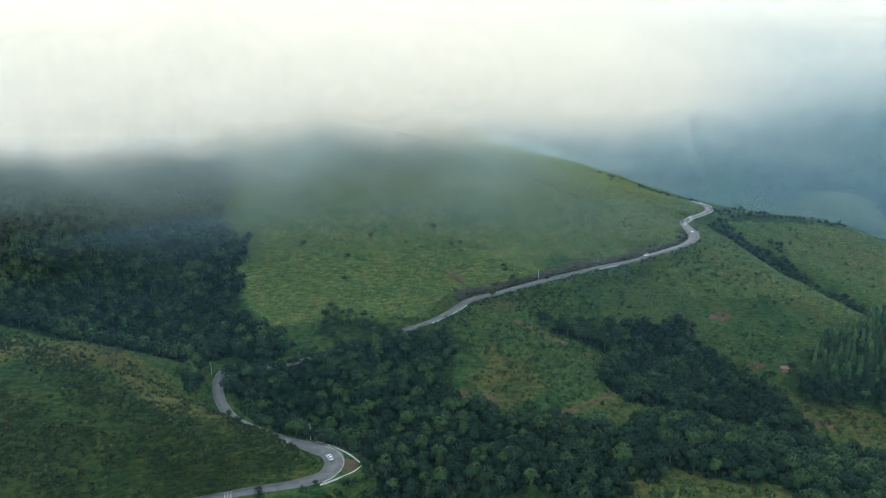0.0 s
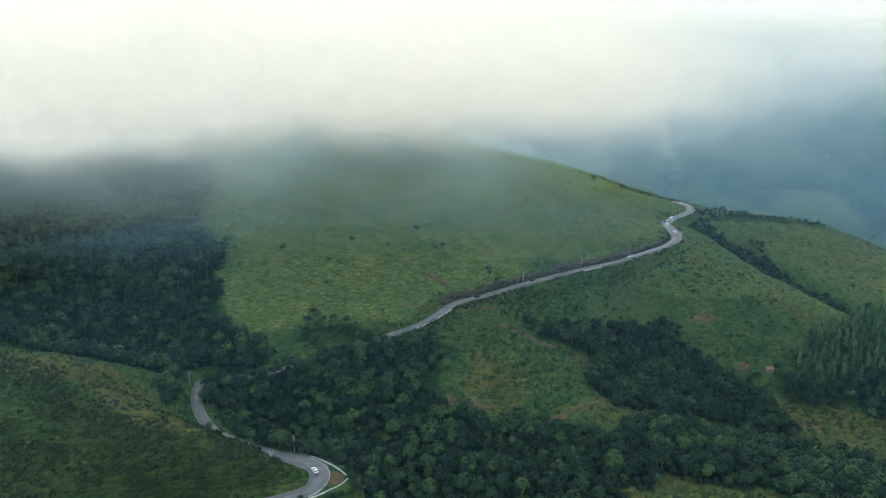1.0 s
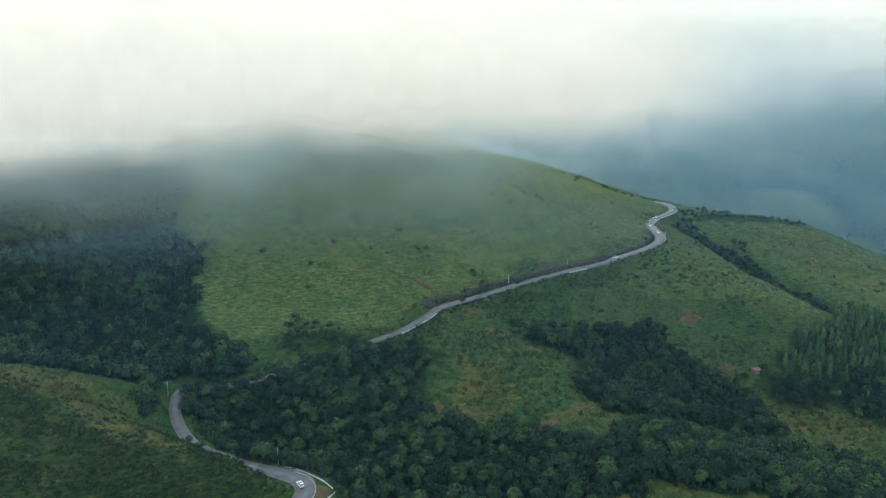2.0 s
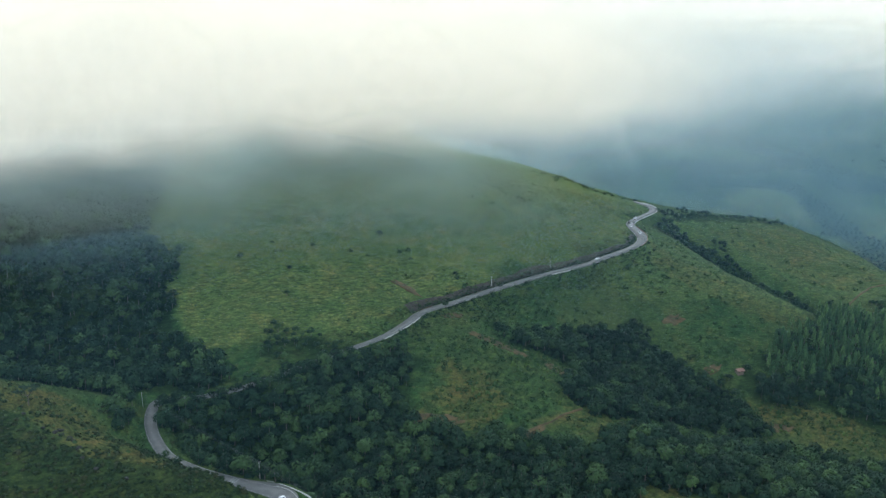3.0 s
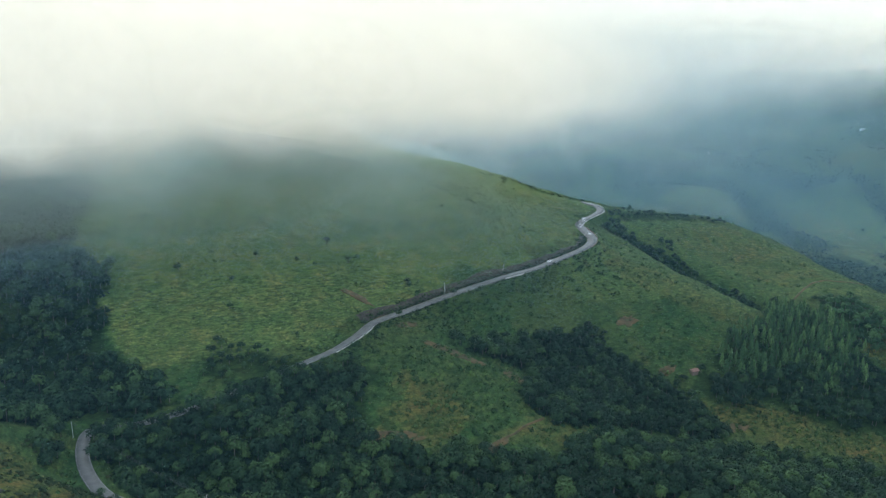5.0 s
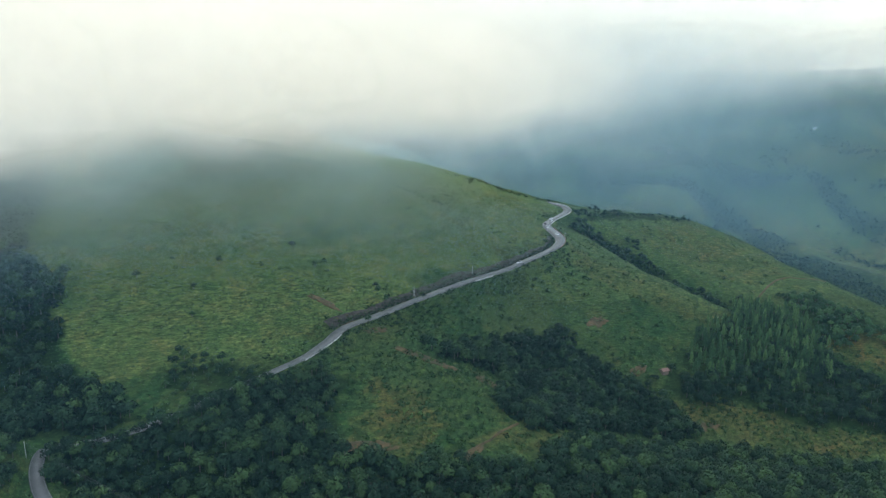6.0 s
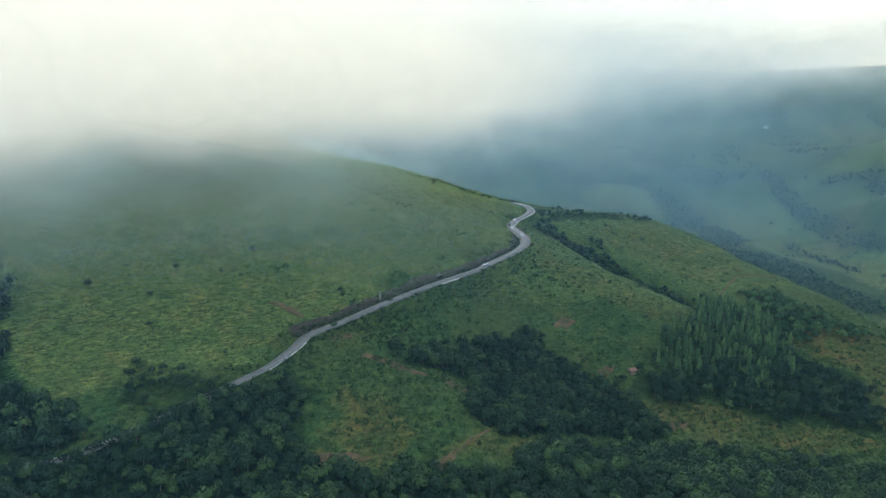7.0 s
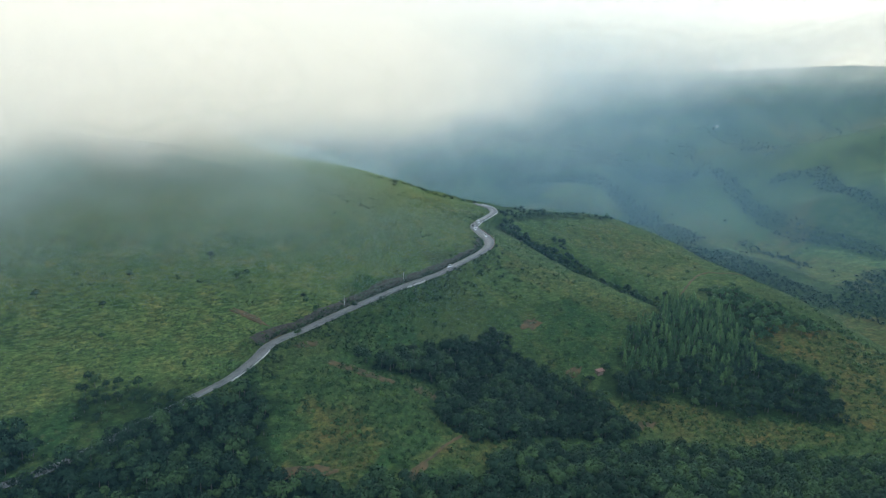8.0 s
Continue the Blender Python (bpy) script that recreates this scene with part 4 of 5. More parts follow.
low_wall("kerb", "worn white kerb between road and lay-by", np.column_stack([l[:, :2] + s * (h + 0.25)[:, None], l[:, 2]]), 0.1, 0.14, LIMEWASH)


def patch(name, label, category, cx, cy, rx, ry, turn, mat, seed, lift=0.22, kind="structure"):
    """A bare patch of ground with an uneven rim that follows the land."""
    rings, n = 7, 36
    a = np.linspace(0, 2 * np.pi, n, endpoint=False)
    rag = 0.35 + 1.2 * fractal(np.cos(a) * 2.6 + seed * 3.1, np.sin(a) * 2.6, seed)
    r = np.linspace(0, 1, rings + 1)[1:, None] * rag[None, :]
    ex, ey = np.cos(a) * rx * r, np.sin(a) * ry * r
    t = radians(turn)
    x, y = cx + ex * math.cos(t) - ey * math.sin(t), cy + ex * math.sin(t) + ey * math.cos(t)
    x, y = np.concatenate([[cx], x.ravel()]), np.concatenate([[cy], y.ravel()])
    z = ground_height(x, y) + lift
    z[-n:] -= lift + 0.25
    f = []
    for k in range(rings - 1):
        for j in range(n):
            q = (j + 1) % n
            f.append((1 + k * n + j, 1 + (k + 1) * n + j, 1 + (k + 1) * n + q, 1 + k * n + q))
    for j in range(0, n, 2):
        f.append((0, 1 + j, 1 + (j + 1) % n, 1 + (j + 2) % n))
    ob = new(name, mesh_of(name, np.stack([x, y, z], 1), np.array(f), mat, smooth=True))
    return tagged(ob, label, category, kind=kind)


patch("bare_earth", "lay-by of bare red earth beside the bend", "earth", -19.2, 257.6, 4.6, 7.4, 28, SOIL, 2, 0.1)
for k, (cx, cy, rx, ry, turn) in enumerate([(231, 458, 9, 5, 10), (94, 394, 13, 3.5, -25), (120, 385, 9, 6, -20), (81, 401, 12, 3, -20), (237, 415, 7, 3.5, 20), (41, 449, 13, 3.2, -45), (253, 365, 9, 4, 0), (41, 329, 16, 5, -10), (86, 317, 10, 3, 35), (51, 434, 6, 3.5, 30), (18, 258, 9, 3, 0), (66, 421, 8, 3, 10)]):
    patch("bare_earth", "patch of bare reddish earth among the grass", "earth", cx, cy, rx, ry, turn, SOIL, 10 + k)


def track(name, label, pts, half, mat):
    """A trodden track that follows the land."""
    l = spline([(x, y, 0) for x, y in pts], 2.0)
    d = np.gradient(l[:, :2], axis=0)
    d /= np.linalg.norm(d, axis=1)[:, None]
    sd = np.stack([d[:, 1], -d[:, 0]], 1)
    wob = half * (0.75 + 0.5 * value_noise(l[:, 0] / 6, l[:, 1] / 6, 5))
    cols = [l[:, :2] + sd * (wob * q)[:, None] for q in (-1, -0.4, 0.4, 1)]
    v = np.concatenate([np.column_stack([c, ground_height(c[:, 0], c[:, 1]) + (0.4 if 0 < q < 3 else 0.0)]) for q, c in enumerate(cols)])
    n = len(l)
    i = np.arange(n - 1)
    f = np.concatenate([np.stack([i + k * n, i + k * n + n, i + k * n + n + 1, i + k * n + 1], 1)[:, ::-1] for k in range(3)])
    return tagged(new(name, mesh_of(name, v, f, mat)), label, "track", kind="structure")


track("dirt_track", "pale earth track climbing over the second spur", SPUR_TRACK, 0.95, SOIL)
track("dirt_track", "narrow reddish footpath through the meadow", FOOTPATH, 0.75, SOIL)

# the dark cutting above the road
l, s, h = along_road(station(46, 422), station(252, 566))
cols = []
for q, up in ((0.9, 0.05), (2.2, 0.35), (3.8, 0.4), (5.6, 0.3), (7.2, -0.3)):
    wob = q * (0.85 + 0.3 * value_noise(l[:, 0] / 9, l[:, 1] / 9, 7))
    c = l[:, :2] - s * (h + wob)[:, None]
    cols.append(np.column_stack([c, ground_height(c[:, 0], c[:, 1]) + up]))
n = len(l)
i = np.arange(n - 1)
f = np.concatenate([np.stack([i + k * n, i + k * n + n, i + k * n + n + 1, i + k * n + 1], 1) for k in range(4)])
tagged(new("cutting", mesh_of("cutting", np.concatenate(cols), f, BANK)), "dark overgrown earth cutting above the road", "bank", kind="structure")
c = np.concatenate([l[:, :2] - s * (h + k)[:, None] for k in (1.4, 2.6, 3.8)])
c = c + np.random.default_rng(12).uniform(-0.8, 0.8, c.shape)
gather("hedge", "dark scrub hanging over the road cutting", "scrub", c[np.random.default_rng(13).random(len(c)) < 0.95], BUSHES, BUSH, 68, trunks=False, sizes=(0.45, 1.1), tone_spread=0.3, tone_base=-0.15)
# verge below the road
l, s, h = along_road(station(20, 396), station(240, 548))
c = np.concatenate([l[:, :2] + s * (h + k)[:, None] for k in (1.8, 3.6, 6.0, 8.0)])
c = c + np.random.default_rng(14).uniform(-1.2, 1.2, c.shape)
gather("hedge", "green bushes on the verge below the road", "scrub", c[np.random.default_rng(15).random(len(c)) < 0.45], BUSHES, BUSH, 69, trunks=False, sizes=(0.6, 1.3), tone_spread=0.4)

# parapets of the upper road
for a, b, hgt, thick, mat, lab in (((232, 540), (262, 590), 0.4, 0.3, REDWASH, "low red-painted parapet round the upper bend"), ((262, 598), (296, 662), 0.45, 0.28, LIMEWASH, "low white parapet beside the climbing road")):
    l, s, h = along_road(station(*a), station(*b))
    low_wall("parapet", lab, np.column_stack([l[:, :2] + s * (h + 0.5)[:, None], l[:, 2]]), hgt, thick, mat)
l, s, h = along_road(station(143, 484), station(165, 496))
low_wall("retaining_wall", "grey retaining wall with a pale coping below the road", np.column_stack([l[:, :2] + s * (h + 0.7)[:, None], l[:, 2]]), 0.5, 0.5, CONCRETE)
l, s, h = along_road(station(20, 396), station(44, 420))
low_wall("parapet", "low white parapet at the wood's edge", np.column_stack([l[:, :2] + s * (h + 0.5)[:, None], l[:, 2]]), 0.3, 0.22, LIMEWASH)
patch("bare_earth", "strip of red earth inside the upper bend's parapet", "earth", 255.5, 563, 3.2, 14, -24, SOIL, 40, 0.12)

# rumble bars across the road
for at in ((-44.8, 276.8), (-65.4, 244.5)):
    k = int(station(*at) / 2)
    for j in range(3):
        c, d, sd = LINE[k] + (LINE[k + 1] - LINE[k]) * (j * 0.55), along[k], SIDE[k]
        bm = bmesh.new()
        m = Matrix.Translation((c[0], c[1], c[2] + 0.012)) @ Matrix(((sd[0], d[0], 0, 0), (sd[1], d[1], 0, 0), (0, 0, 1, 0), (0, 0, 0, 1)))
        w = float(HALF[k]) - 0.6
        bmesh.ops.create_cube(bm, size=1.0, matrix=m @ Matrix.Diagonal((2 * w, 0.28, 0.03, 1)))
        part("rumble_bar", bm, PAINT, road)


def utility_pole(x, y, z, height, face, label):
    """A concrete pole with a steel cross-arm and insulators."""
    root = new("utility_pole")
    bm = bmesh.new()
    rod(bm, (0, 0, -0.8), (0, 0, height), 0.15, 0.09, 10)
    part("pole", bm, CONCRETE, root)
    bm = bmesh.new()
    box(bm, 0, 0, height - 0.5, 1.5, 0.07, 0.07, 0.01)
    part("cross_arm", bm, BARK, root)
    for q in (-0.7, 0, 0.7):
        bm = bmesh.new()
        rod(bm, (q, 0, height - 0.46), (q, 0, height - 0.28), 0.04, 0.03, 8)
        part("insulator", bm, LIMEWASH, root)
    root.matrix_basis = pose(x, y, z, 0, 0, face)
    return tagged(root, label, "pole", "poles along the road")


POLES = [(-36.9, 279.0, 31.4, 7.8, 55, "pale concrete utility pole behind the white parapet"),
         (-94.5, 345.0, 35.2, 7.4, 75, "slim concrete utility pole at the edge of the wood"),
         (100.5, 463.5, 50.4, 6.4, -30, "pale concrete utility pole beside the hill road"),
         (151.5, 493.8, 51.8, 6.4, -30, "pale concrete utility pole beside the hill road"),
         (252.0, 549.0, 58.2, 6.4, -50, "slim utility pole at the upper bend")]
for row in POLES:
    utility_pole(*row)


def wire(a, b, sag):
    """A cable that hangs between two places."""
    a, b = Vector(a), Vector(b)
    bm = bmesh.new()
    q = [a.lerp(b, k / 14) - Vector((0, 0, sag * 4 * (k / 14) * (1 - k / 14))) for k in range(15)]
    for u, v in zip(q, q[1:]):
        rod(bm, u, v, 0.028, 0.028, 4)
    return tagged(part("power_cable", bm, CABLE), "thin dark power cable strung from pole to pole", "cable", "cables along the road")


for off in (-0.6, 0.0, 0.6):
    wire((-37.4 + off * 0.6, 279.0 + off * 0.8, 39.0), (-94.5 + off * 0.3, 345 + off, 42.3), 1.6)
    wire((-37.4 + off * 0.6, 279.0 + off * 0.8, 39.0), (-3 + off, 247 + off, 33.5), 1.0)


def car(x, y, z, heading, paint, label, wagon=True):
    """A parked car: body, glass, roof rails, lamps and wheels."""
    root = new("car")
    bm = bmesh.new()
    side = [(-2.15, 0.42), (-2.2, 0.75), (-2.1, 1.02), (-0.95, 1.12), (0.0, 1.1), (1.25, 1.02), (2.0, 0.86), (2.15, 0.6), (2.1, 0.4)]
    rings = []
    for wy, sc in ((-0.9, 0.97), (-0.84, 1.0), (0.84, 1.0), (0.9, 0.97)):
        rings.append([bm.verts.new((px * sc, wy, 0.3 + (pz - 0.3) * sc)) for px, pz in side])
    for a, b in zip(rings, rings[1:]):
        for j in range(len(side)):
            k = (j + 1) % len(side)
            bm.faces.new((a[j], a[k], b[k], b[j]))
    bm.faces.new(rings[0][::-1])
    bm.faces.new(rings[-1])
    bmesh.ops.recalc_face_normals(bm, faces=bm.faces)
    body = part("body", bm, paint, root)
    back = -1.95 if wagon else -1.5
    bm = bmesh.new()
    low = [(back - 0.12, -0.8), (1.1, -0.8), (1.1, 0.8), (back - 0.12, 0.8)]
    top = [(back + 0.12, -0.62), (0.35, -0.62), (0.35, 0.62), (back + 0.12, 0.62)]
    a = [bm.verts.new((px, py, 1.0)) for px, py in low]
    b = [bm.verts.new((px, py, 1.52)) for px, py in top]
    for j in range(4):
        k = (j + 1) % 4
        bm.faces.new((a[j], a[k], b[k], b[j]))
    bm.faces.new(b)
    part("windows", bm, GLASS, root, "dark tinted glass")
    bm = bmesh.new()
    box(bm, (back + 0.12 + 0.35) / 2, 0, 1.56, 0.4 - back, 1.3, 0.1, 0.03)
    roof = part("roof", bm, paint, root)
    bm = bmesh.new()
    box(bm, -0.55, 0, 1.615, 0.9, 0.8, 0.02, 0.005)
    part("sunroof", bm, GLASS, roof)
    for sy in (-0.6, 0.6):
        bm = bmesh.new()
        rod(bm, (back + 0.3, sy, 1.66), (0.2, sy, 1.66), 0.03, 0.03, 6)
        part("roof_rail", bm, ALLOY, roof)
        bm = bmesh.new()
        box(bm, 2.05, sy * 1.1, 0.72, 0.18, 0.32, 0.16, 0.03)
        part("headlight", bm, CLEAR_LAMP, body)
        bm = bmesh.new()
        box(bm, -2.14, sy * 1.2, 0.84, 0.12, 0.22, 0.26, 0.03)
        part("tail_light", bm, RED_LAMP, body)
    for sx in (-1.32, 1.34):
        for sy in (-0.8, 0.8):
            bm = bmesh.new()
            rod(bm, (sx, sy - 0.1, 0.33), (sx, sy + 0.1, 0.33), 0.33, 0.33, 16)
            wheel = part("wheel", bm, RUBBER, root)
            bm = bmesh.new()
            o = 0.105 if sy > 0 else -0.105
            rod(bm, (sx, sy + o - 0.01, 0.33), (sx, sy + o + 0.01, 0.33), 0.2, 0.2, 12)
            part("rim", bm, ALLOY, wheel)
    root.matrix_basis = pose(x, y, z + 0.01, 0, 0, heading)
    return tagged(root, label, "car", "cars on the road")


def on_road(x, y, off, turned, paint, label, wagon=True):
    k = int(station(x, y) / 2)
    q = LINE[k, :2] + SIDE[k] * off
    car(q[0], q[1], LINE[k, 2], math.degrees(math.atan2(along[k, 1], along[k, 0])) + (180 if turned else 0), paint, label, wagon)


on_road(-26.8, 262.7, -1.2, False, CARWHITE, "white car with a dark sunroof driving round the lower bend")
on_road(191, 509, -1.4, True, CARWHITE, "white car on the hill road below the upper bend", False)
on_road(254, 567, 0.2, True, CARWHITE, "white car in the upper bend", False)
on_road(259, 588, -1.3, True, CARWHITE, "white car queuing above the upper bend")
on_road(262, 598, -1.2, True, CARGREY, "dark car queuing above the upper bend", False)
on_road(259.5, 594, 1.4, False, CARWHITE, "white car passing the queue above the upper bend", False)
on_road(273, 612, -1.3, True, CARWHITE, "white car at the tail of the queue")
on_road(268, 606, 1.3, False, CARWHITE, "white car climbing away from the upper bend")


def house(x, y, z, turn, wide, deep, high, roof_mat, label, name="house", wall_mat=WALLWASH):
    """A small house: walls with door and windows, and a pitched roof with eaves."""
    root = new(name)
    bm = bmesh.new()
    box(bm, 0, 0, high / 2 - 0.6, wide, deep, high + 1.2)
    part("wall", bm, wall_mat, root)
    bm = bmesh.new()
    e, r = 0.6, deep * 0.32
    for s in (-1, 1):
        q = [(-wide / 2 - e, s * (deep / 2 + e), high - 0.15), (wide / 2 + e, s * (deep / 2 + e), high - 0.15), (wide / 2 + e, 0, high + r), (-wide / 2 - e, 0, high + r)]
        lo, hi = [bm.verts.new(v) for v in q], [bm.verts.new((v[0], v[1], v[2] + 0.14)) for v in q]
        bm.faces.new(hi)
        bm.faces.new(lo[::-1])
        for j in range(4):
            bm.faces.new((lo[j], lo[(j + 1) % 4], hi[(j + 1) % 4], hi[j]))
    bmesh.ops.recalc_face_normals(bm, faces=bm.faces)
    part("roof", bm, roof_mat, root)
    bm = bmesh.new()
    box(bm, -wide * 0.1, -deep / 2 - 0.03, 1.0, 0.9, 0.08, 2.0)
    part("door", bm, WOOD, root)
    for q in (-wide * 0.36, wide * 0.25):
        bm = bmesh.new()
        box(bm, q, -deep / 2 - 0.03, 1.4, 1.0, 0.08, 0.9)
        part("window", bm, GLASS, root)
    root.matrix_basis = pose(x, y, z, 0, 0, turn)
    return tagged(root, label, "house")


def ground_at(x, y):
    return float(ground_height(np.array([x]), np.array([y]))[0])


house(252.5, 409.0, ground_at(252.5, 409) + 0.3, 5, 4.4, 3.4, 1.7, TILE, "small hut with a faded red tiled roof among trees", "hut", WOOD)

for hx, hy, ht, wide, lab in ((952, 1389, 20, 8, "small pale house with a grey roof in the far valley"), (1347, 1374, -15, 9, "long pale building with a grey roof on the far slope")):
    house(hx, hy, ground_at(hx, hy) + 0.6, ht, wide, 5, 2.6, CONCRETE, lab)

# single trees on the hill and by the road
def lone_tree(x, y, scale, model, label):
    t = copy_thing(models[model], Matrix.LocRotScale((x, y, ground_at(x, y) - 0.1), Euler((0, 0, x)), None))
    t.scale = (scale * 1.4, scale * 1.4, scale * 1.4)
    tagged(t, label, "tree", "single trees on the hill")


for k, (tx, ty, sc, lab) in enumerate([(30, 508, 0.62, "dark lone bush-like tree on the grassy hill"), (-16, 495, 0.5, "dark lone bush-like tree on the grassy hill"), (42, 488, 0.45, "small dark tree on the grassy hill"), (76, 466, 0.4, "small dark tree on the grassy hill"),
                                       (63, 428, 0.55, "small tree leaning over the road"), (105, 457, 0.4, "small tree at the road's lower edge"), (-62, 480, 0.6, "dark tree at the edge of the wood"),                                        (-53, 244.5, 0.4, "small green tree at the road's edge"), (-31.5, 246.5, 0.3, "small green tree at the road's edge"), (-66, 278, 0.42, "small dark tree beside the road"), (-72, 285, 0.4, "small dark tree beside the road"), (290, 655, 0.5, "dark tree where the road rounds the hill"),
                                       (-32, 440, 0.45, "small dark tree on the grassy hill"), (-31, 470, 0.4, "small dark tree on the grassy hill")]):
    lone_tree(tx, ty, sc, k % 8, lab)


def flat_topped_tree(x, y, height, label):
    """A lean trunk that forks into spreading limbs under a thin flat crown."""
    rng = np.random.default_rng(77)
    root = new("tree")
    bm = bmesh.new()
    rod(bm, (0, 0, -0.6), (0.15, 0, height * 0.5), 0.2, 0.13, 8)
    tips = []
    for j in range(6):
        a = j * 1.05 + rng.uniform(-0.25, 0.25)
        tip = (math.cos(a) * height * 0.42, math.sin(a) * height * 0.42, height * rng.uniform(0.82, 0.92))
        rod(bm, (0.15, 0, height * 0.46), tip, 0.1, 0.03, 6)
        tips.append(tip)
    part("trunk", bm, BARK, root)
    c = np.concatenate([np.array(t) + rng.normal(0, 1, (110, 3)) * [0.7, 0.7, 0.2] for t in tips + [(0, 0, height * 0.95)]])
    shape = leaf_clumps(c, np.tile([0.0, 0.0, 1.0], (len(c), 1)), 0.42, rng)
    crown = new("crown", mesh_of("crown", shape[:, :3], np.arange(len(shape)).reshape(-1, 3), LEAF, np.full(len(shape), 0.15), normals=shape[:, 3:] / np.linalg.norm(shape[:, 3:], axis=1)[:, None]))
    crown.parent = root
    root.matrix_basis = pose(x, y, ground_at(x, y), 0, 0, 20)
    return tagged(root, label, "tree", "single trees on the hill")


flat_topped_tree(-125, 302.5, 8.0, "flat-topped thorn tree with a bare trunk on the knoll")


def boulder(x, y, size, seed):
    """A weathered outcrop: a lumpy stone half sunk in the grass."""
    rng = np.random.default_rng(seed)
    bm = bmesh.new()
    bmesh.ops.create_icosphere(bm, subdivisions=2, radius=1.0)
    lean = rng.uniform(0.7, 1.3, 3)
    for v in bm.verts:
        n = v.co.normalized()
        k = 0.72 + 0.55 * float(fractal(np.array([n.x * 1.7 + seed]), np.array([n.y * 1.7 + n.z * 2.3]), seed)[0])
        v.co = Vector((n.x * lean[0] * k, n.y * lean[1] * k, n.z * 0.6 * lean[2] * k)) * size
    rock = part("boulder", bm, ROCK)
    rock.matrix_basis = pose(x, y, ground_at(x, y) + 0.1 * size, 0, 0, rng.uniform(0, 360))
    return tagged(rock, "dark lichen-grey boulder half sunk in the knoll's grass", "rock", "boulders on the knoll")


for k, (bx, by, size) in enumerate([(-136.5, 300.6, 1.1), (-138.7, 302.5, 0.8), (-134.6, 299.2, 0.7), (-123.9, 294.6, 0.9), (-115.2, 287.6, 0.7), (-109.7, 288.8, 1.0), (-110.7, 286.4, 1.2), (-108, 285, 0.9),
                                     (-104.4, 282.5, 1.3), (-102.8, 281, 0.9), (-99, 275, 1.0), (-96.3, 269.6, 0.8), (-90.9, 265.8, 0.9), (-85, 268.7, 0.7), (-80.3, 262.7, 0.8)]):
    boulder(bx, by, size, k + 3)


# ---- low cloud and mist ----
def sheet(name, label, mat, x, y, z, density):
    """A sheet of mist over a grid of places, with its density at each."""
    cell = np.arange(x.size).reshape(x.shape)
    f = np.stack([cell[:-1, :-1], cell[:-1, 1:], cell[1:, 1:], cell[1:, :-1]], -1).reshape(-1, 4)
    f = f[density.ravel()[f].max(1) > 0.0002]
    used, f = np.unique(f, return_inverse=True)
    f = f.reshape(-1, 4)
    me = mesh_of(name, np.stack([x.ravel(), y.ravel(), z.ravel()], 1)[used], f, mat, smooth=True)
    uv = me.uv_layers.new(name="veil")
    d = density.ravel()[used][f.ravel()]
    uv.data.foreach_set("uv", np.stack([d, d], 1).astype(np.float32).ravel())
    return tagged(new(name, me), label, "mist", kind="stuff")


def bank(centre, bearing, width, base, top, full, density, seed, left=0.2, right=0.2, rise=0.0):
    """A bank of cloud: an upright billowing sheet whose ragged underside hangs at about base."""
    cols, rows = 90, 34
    s, v = np.meshgrid(np.linspace(0, 1, cols + 1), np.linspace(0, 1, rows + 1) ** 1.5)
    b = radians(bearing)
    u = (s - 0.5) * width
    out = (fractal(s * 5, v * 2, seed) - 0.5) * 50
    x = centre[0] + u * math.cos(b) - out * math.sin(b)
    y = centre[1] - u * math.sin(b) - out * math.cos(b)
    low = -110 if centre[1] > 1000 else base - 65
    z = low + (top - low) * v
    base = base + rise * (s - 0.5)
    hang = base + (fractal(x / 90 + seed, z / 60, seed + 40) - 0.5) * 70
    d = density * smooth_step(0, 1, (z - hang) / full) * smooth_step(0, left, s) * smooth_step(0, right, 1 - s) * (1 - 0.8 * smooth_step(base + full + 10, base + full + 80, z))
    d = d * (0.1 + 0.9 * smooth_step(0, 55, z - ground_height(x, y))) + (0.012 if centre[1] > 1000 else 0)
    return sheet("cloud_bank", "bank of low white cloud resting on the hills", mist_material("cloud_droplets", CLOUD, 0.012, seed * 1.7, 0.3), x, y, z, d)


def draped(name, label, mat, x, y, lift, density):
    """A layer of mist that lies over the land."""
    h = ground_height(x, y)
    z = h + lift + (fractal(x / 45, y / 45, 77) - 0.5) * 8
    return sheet(name, label, mat, x, y, z, density(x, y, h))


CLOUD = (0.99, 0.91, 0.785)
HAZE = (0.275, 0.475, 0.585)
BANKS = [  # x, y, bearing, width, base, top, depth of the ragged underside, density, fading of the ends, rise to the right
    (-200, 405, 4, 440, 121, 290, 34, 0.9, 0.05, 0.35, 70),
    (-60, 500, 8, 640, 125, 310, 60, 0.75, 0.2, 0.5),
    (-10, 570, 8, 640, 122, 330, 55, 0.85, 0.2, 0.45),
    (-140, 670, 8, 1040, 138, 350, 45, 0.95),
    (-250, 800, 10, 1320, 132, 380, 60, 0.9),
    (150, 1200, 20, 1250, 92, 420, 120, 0.85),
    (480, 1900, 30, 2300, 85, 560, 190, 0.85),
    (1250, 1500, 45, 2400, 96, 640, 130, 0.8, 0.1, 0.3, 320),
    (400, 1100, 15, 900, 10, 330, 150, 0.55, 0.2, 0.6),
]
for k, (bx, by, ang, wide, base, top, full, dense, *ends) in enumerate(BANKS):
    bank((bx, by), ang, wide, base, top, full, dense, k + 1, *ends)


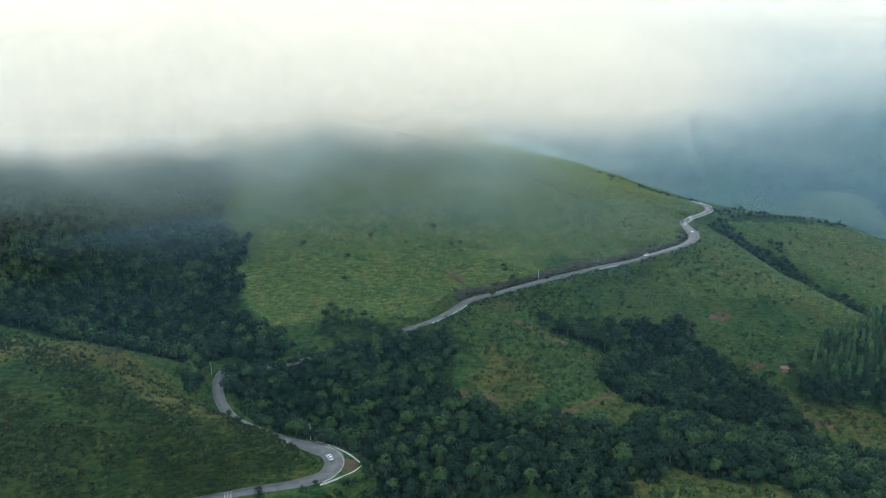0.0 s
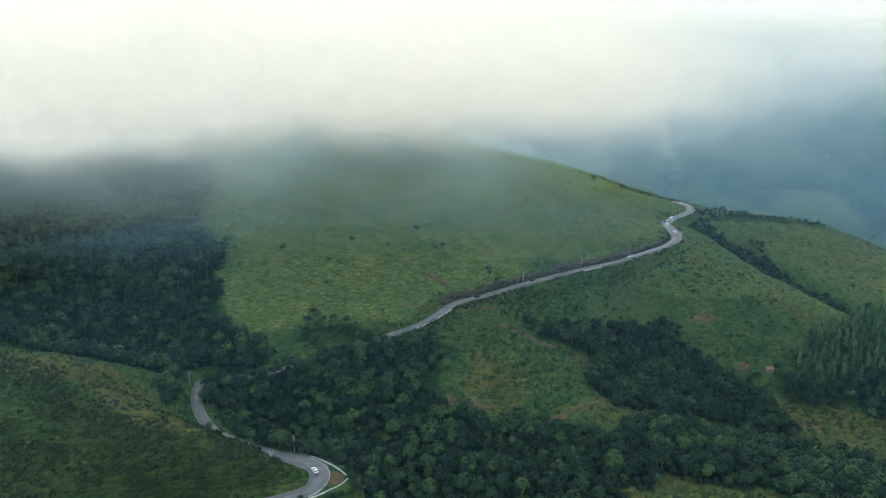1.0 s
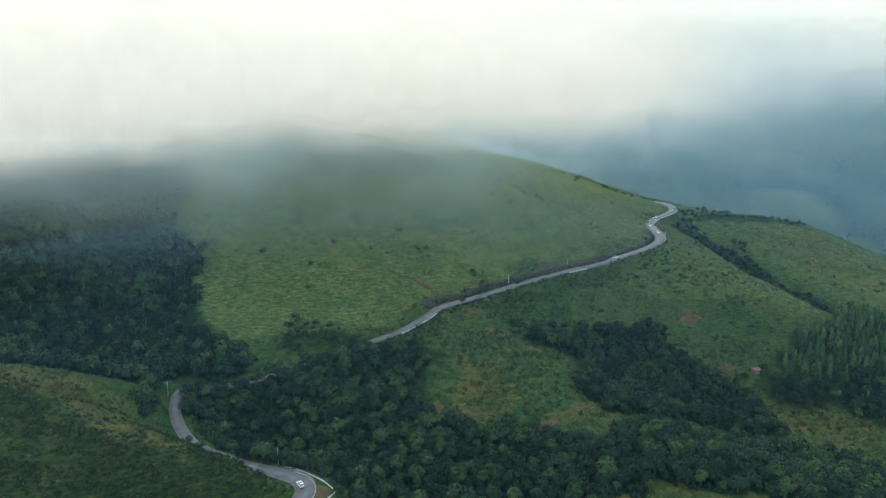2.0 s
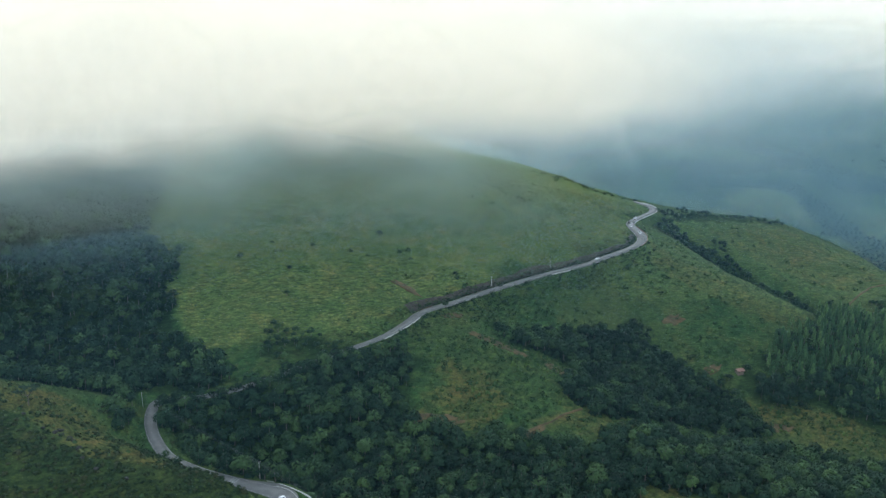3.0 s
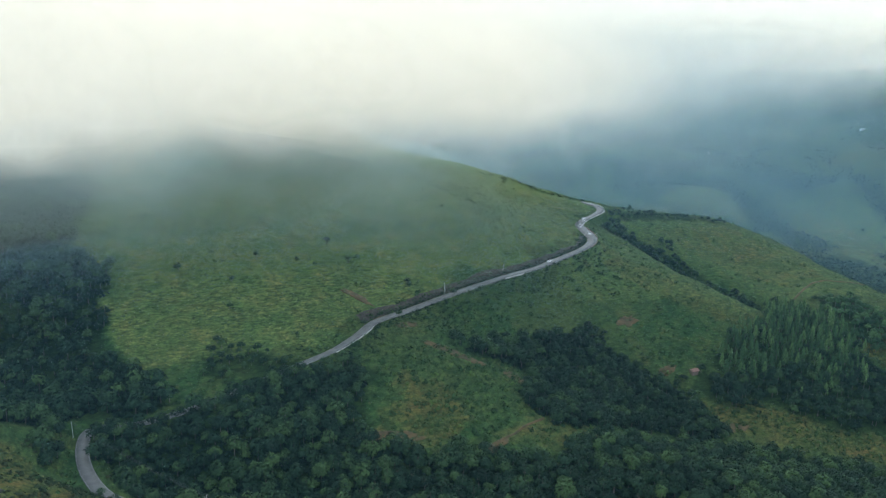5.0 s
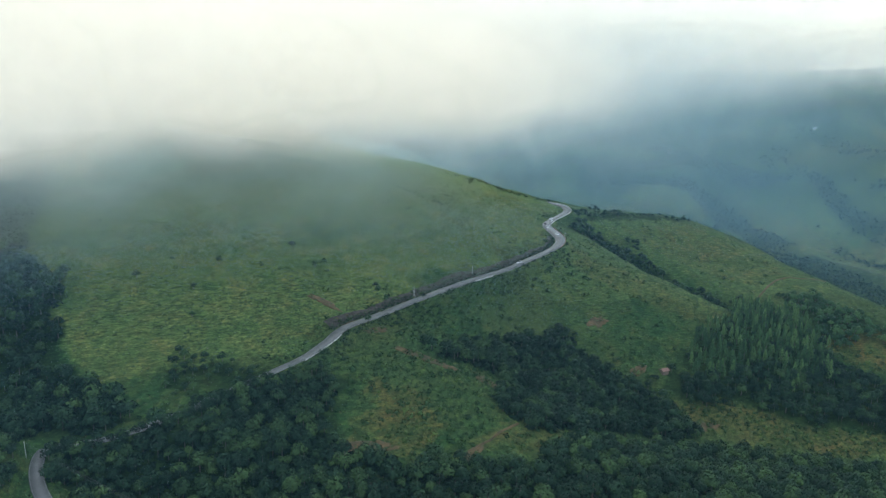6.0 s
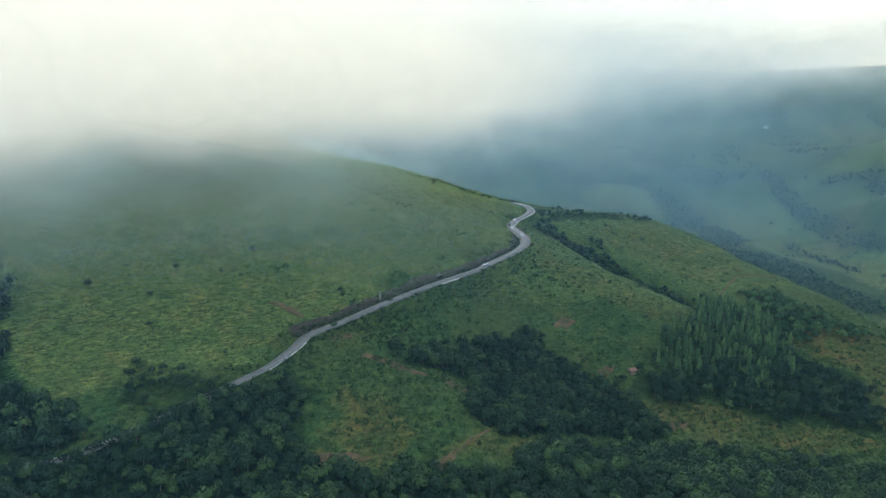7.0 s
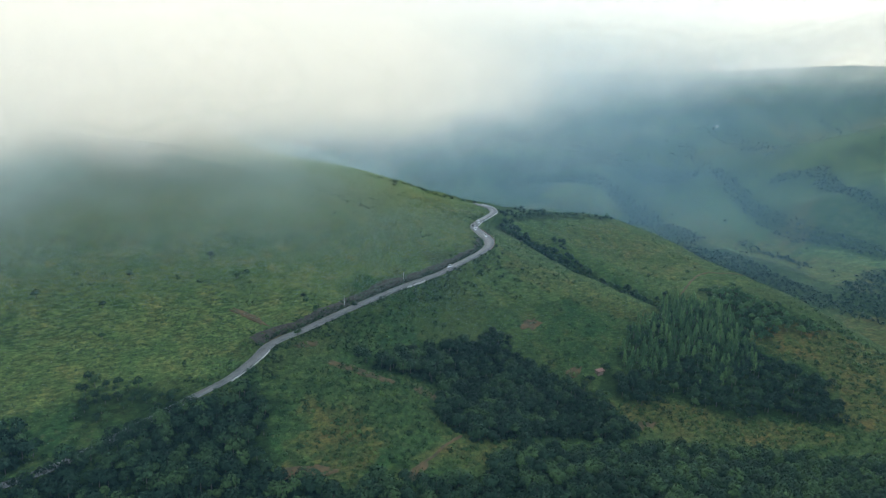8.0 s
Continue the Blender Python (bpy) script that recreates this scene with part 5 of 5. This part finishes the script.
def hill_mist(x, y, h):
    """Thicker with height and depth; thinning out towards the valley and the gully."""
    reach = np.hypot(x, y)
    d = 0.18 * smooth_step(400, 660, reach) + 0.54 * smooth_step(54, 130, h)
    rim = smooth_step(-420, -330, x) * (1 - smooth_step(60, 240, x)) * smooth_step(350, 470, y) * (1 - smooth_step(670, 740, y))
    past = smooth_step(-60, 0, y - (600 + 0.55 * x)) * smooth_step(0, 90, x)  # clear of the brow of the bare flank
    return d * rim * (1 - past) * (1 - 0.15 * smooth_step(-80, -160, x))


def hill_cap(x, y, h):
    """The cloud in which the hill's top is lost."""
    ragged = (fractal(x / 60, y / 60, 61) - 0.5) * 40
    rim = smooth_step(-470, -380, x) * (1 - smooth_step(30, 110, x)) * (1 - smooth_step(720, 860, y))
    return 0.95 * smooth_step(100, 142, h + ragged) * (1 - smooth_step(170, 200, h)) * rim


mx, my = np.meshgrid(np.arange(-480, 540, 10.0), np.arange(300, 1000, 10.0))
draped("hill_mist", "thin mist veiling the upper slopes", mist_material("thin_mist", (0.56, 0.70, 0.68), 0.010, 31, 0.45), mx, my, 21, hill_mist)
draped("hill_cap", "white cloud wrapped round the hill's top", mist_material("cap_cloud", (0.88, 0.87, 0.83), 0.012, 37, 0.15), mx, my, 29, hill_cap)


# aerial haze between the spur and the far ridge, put into blue-tinted sheets
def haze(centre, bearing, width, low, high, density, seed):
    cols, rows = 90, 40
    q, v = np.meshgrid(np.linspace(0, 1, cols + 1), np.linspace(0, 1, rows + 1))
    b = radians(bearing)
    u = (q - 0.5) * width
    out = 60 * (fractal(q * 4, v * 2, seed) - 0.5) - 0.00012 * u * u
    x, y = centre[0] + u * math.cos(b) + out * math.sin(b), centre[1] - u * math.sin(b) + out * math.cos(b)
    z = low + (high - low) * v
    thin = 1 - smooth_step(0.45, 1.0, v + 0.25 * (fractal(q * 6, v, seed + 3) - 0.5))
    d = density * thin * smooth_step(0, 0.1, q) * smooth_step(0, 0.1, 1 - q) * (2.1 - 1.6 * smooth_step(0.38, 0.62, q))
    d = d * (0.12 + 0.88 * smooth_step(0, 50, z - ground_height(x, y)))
    sheet("valley_haze", "blue haze hanging in the far valley", mist_material("haze_tint", HAZE, 0.0025, seed, 0.12, 0.05), x, y, z, d)


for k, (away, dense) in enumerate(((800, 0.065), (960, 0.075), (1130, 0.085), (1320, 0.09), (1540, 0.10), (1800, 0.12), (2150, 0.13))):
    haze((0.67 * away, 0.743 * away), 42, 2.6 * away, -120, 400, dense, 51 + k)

# thin blue-tinted sheet over the near valley, standing in for aerial haze
hx, hy = np.meshgrid(np.arange(-520, 781, 20.0), np.arange(-40, 781, 20.0))
hz = 108 + (fractal(hx / 160, hy / 160, 58) - 0.5) * 20
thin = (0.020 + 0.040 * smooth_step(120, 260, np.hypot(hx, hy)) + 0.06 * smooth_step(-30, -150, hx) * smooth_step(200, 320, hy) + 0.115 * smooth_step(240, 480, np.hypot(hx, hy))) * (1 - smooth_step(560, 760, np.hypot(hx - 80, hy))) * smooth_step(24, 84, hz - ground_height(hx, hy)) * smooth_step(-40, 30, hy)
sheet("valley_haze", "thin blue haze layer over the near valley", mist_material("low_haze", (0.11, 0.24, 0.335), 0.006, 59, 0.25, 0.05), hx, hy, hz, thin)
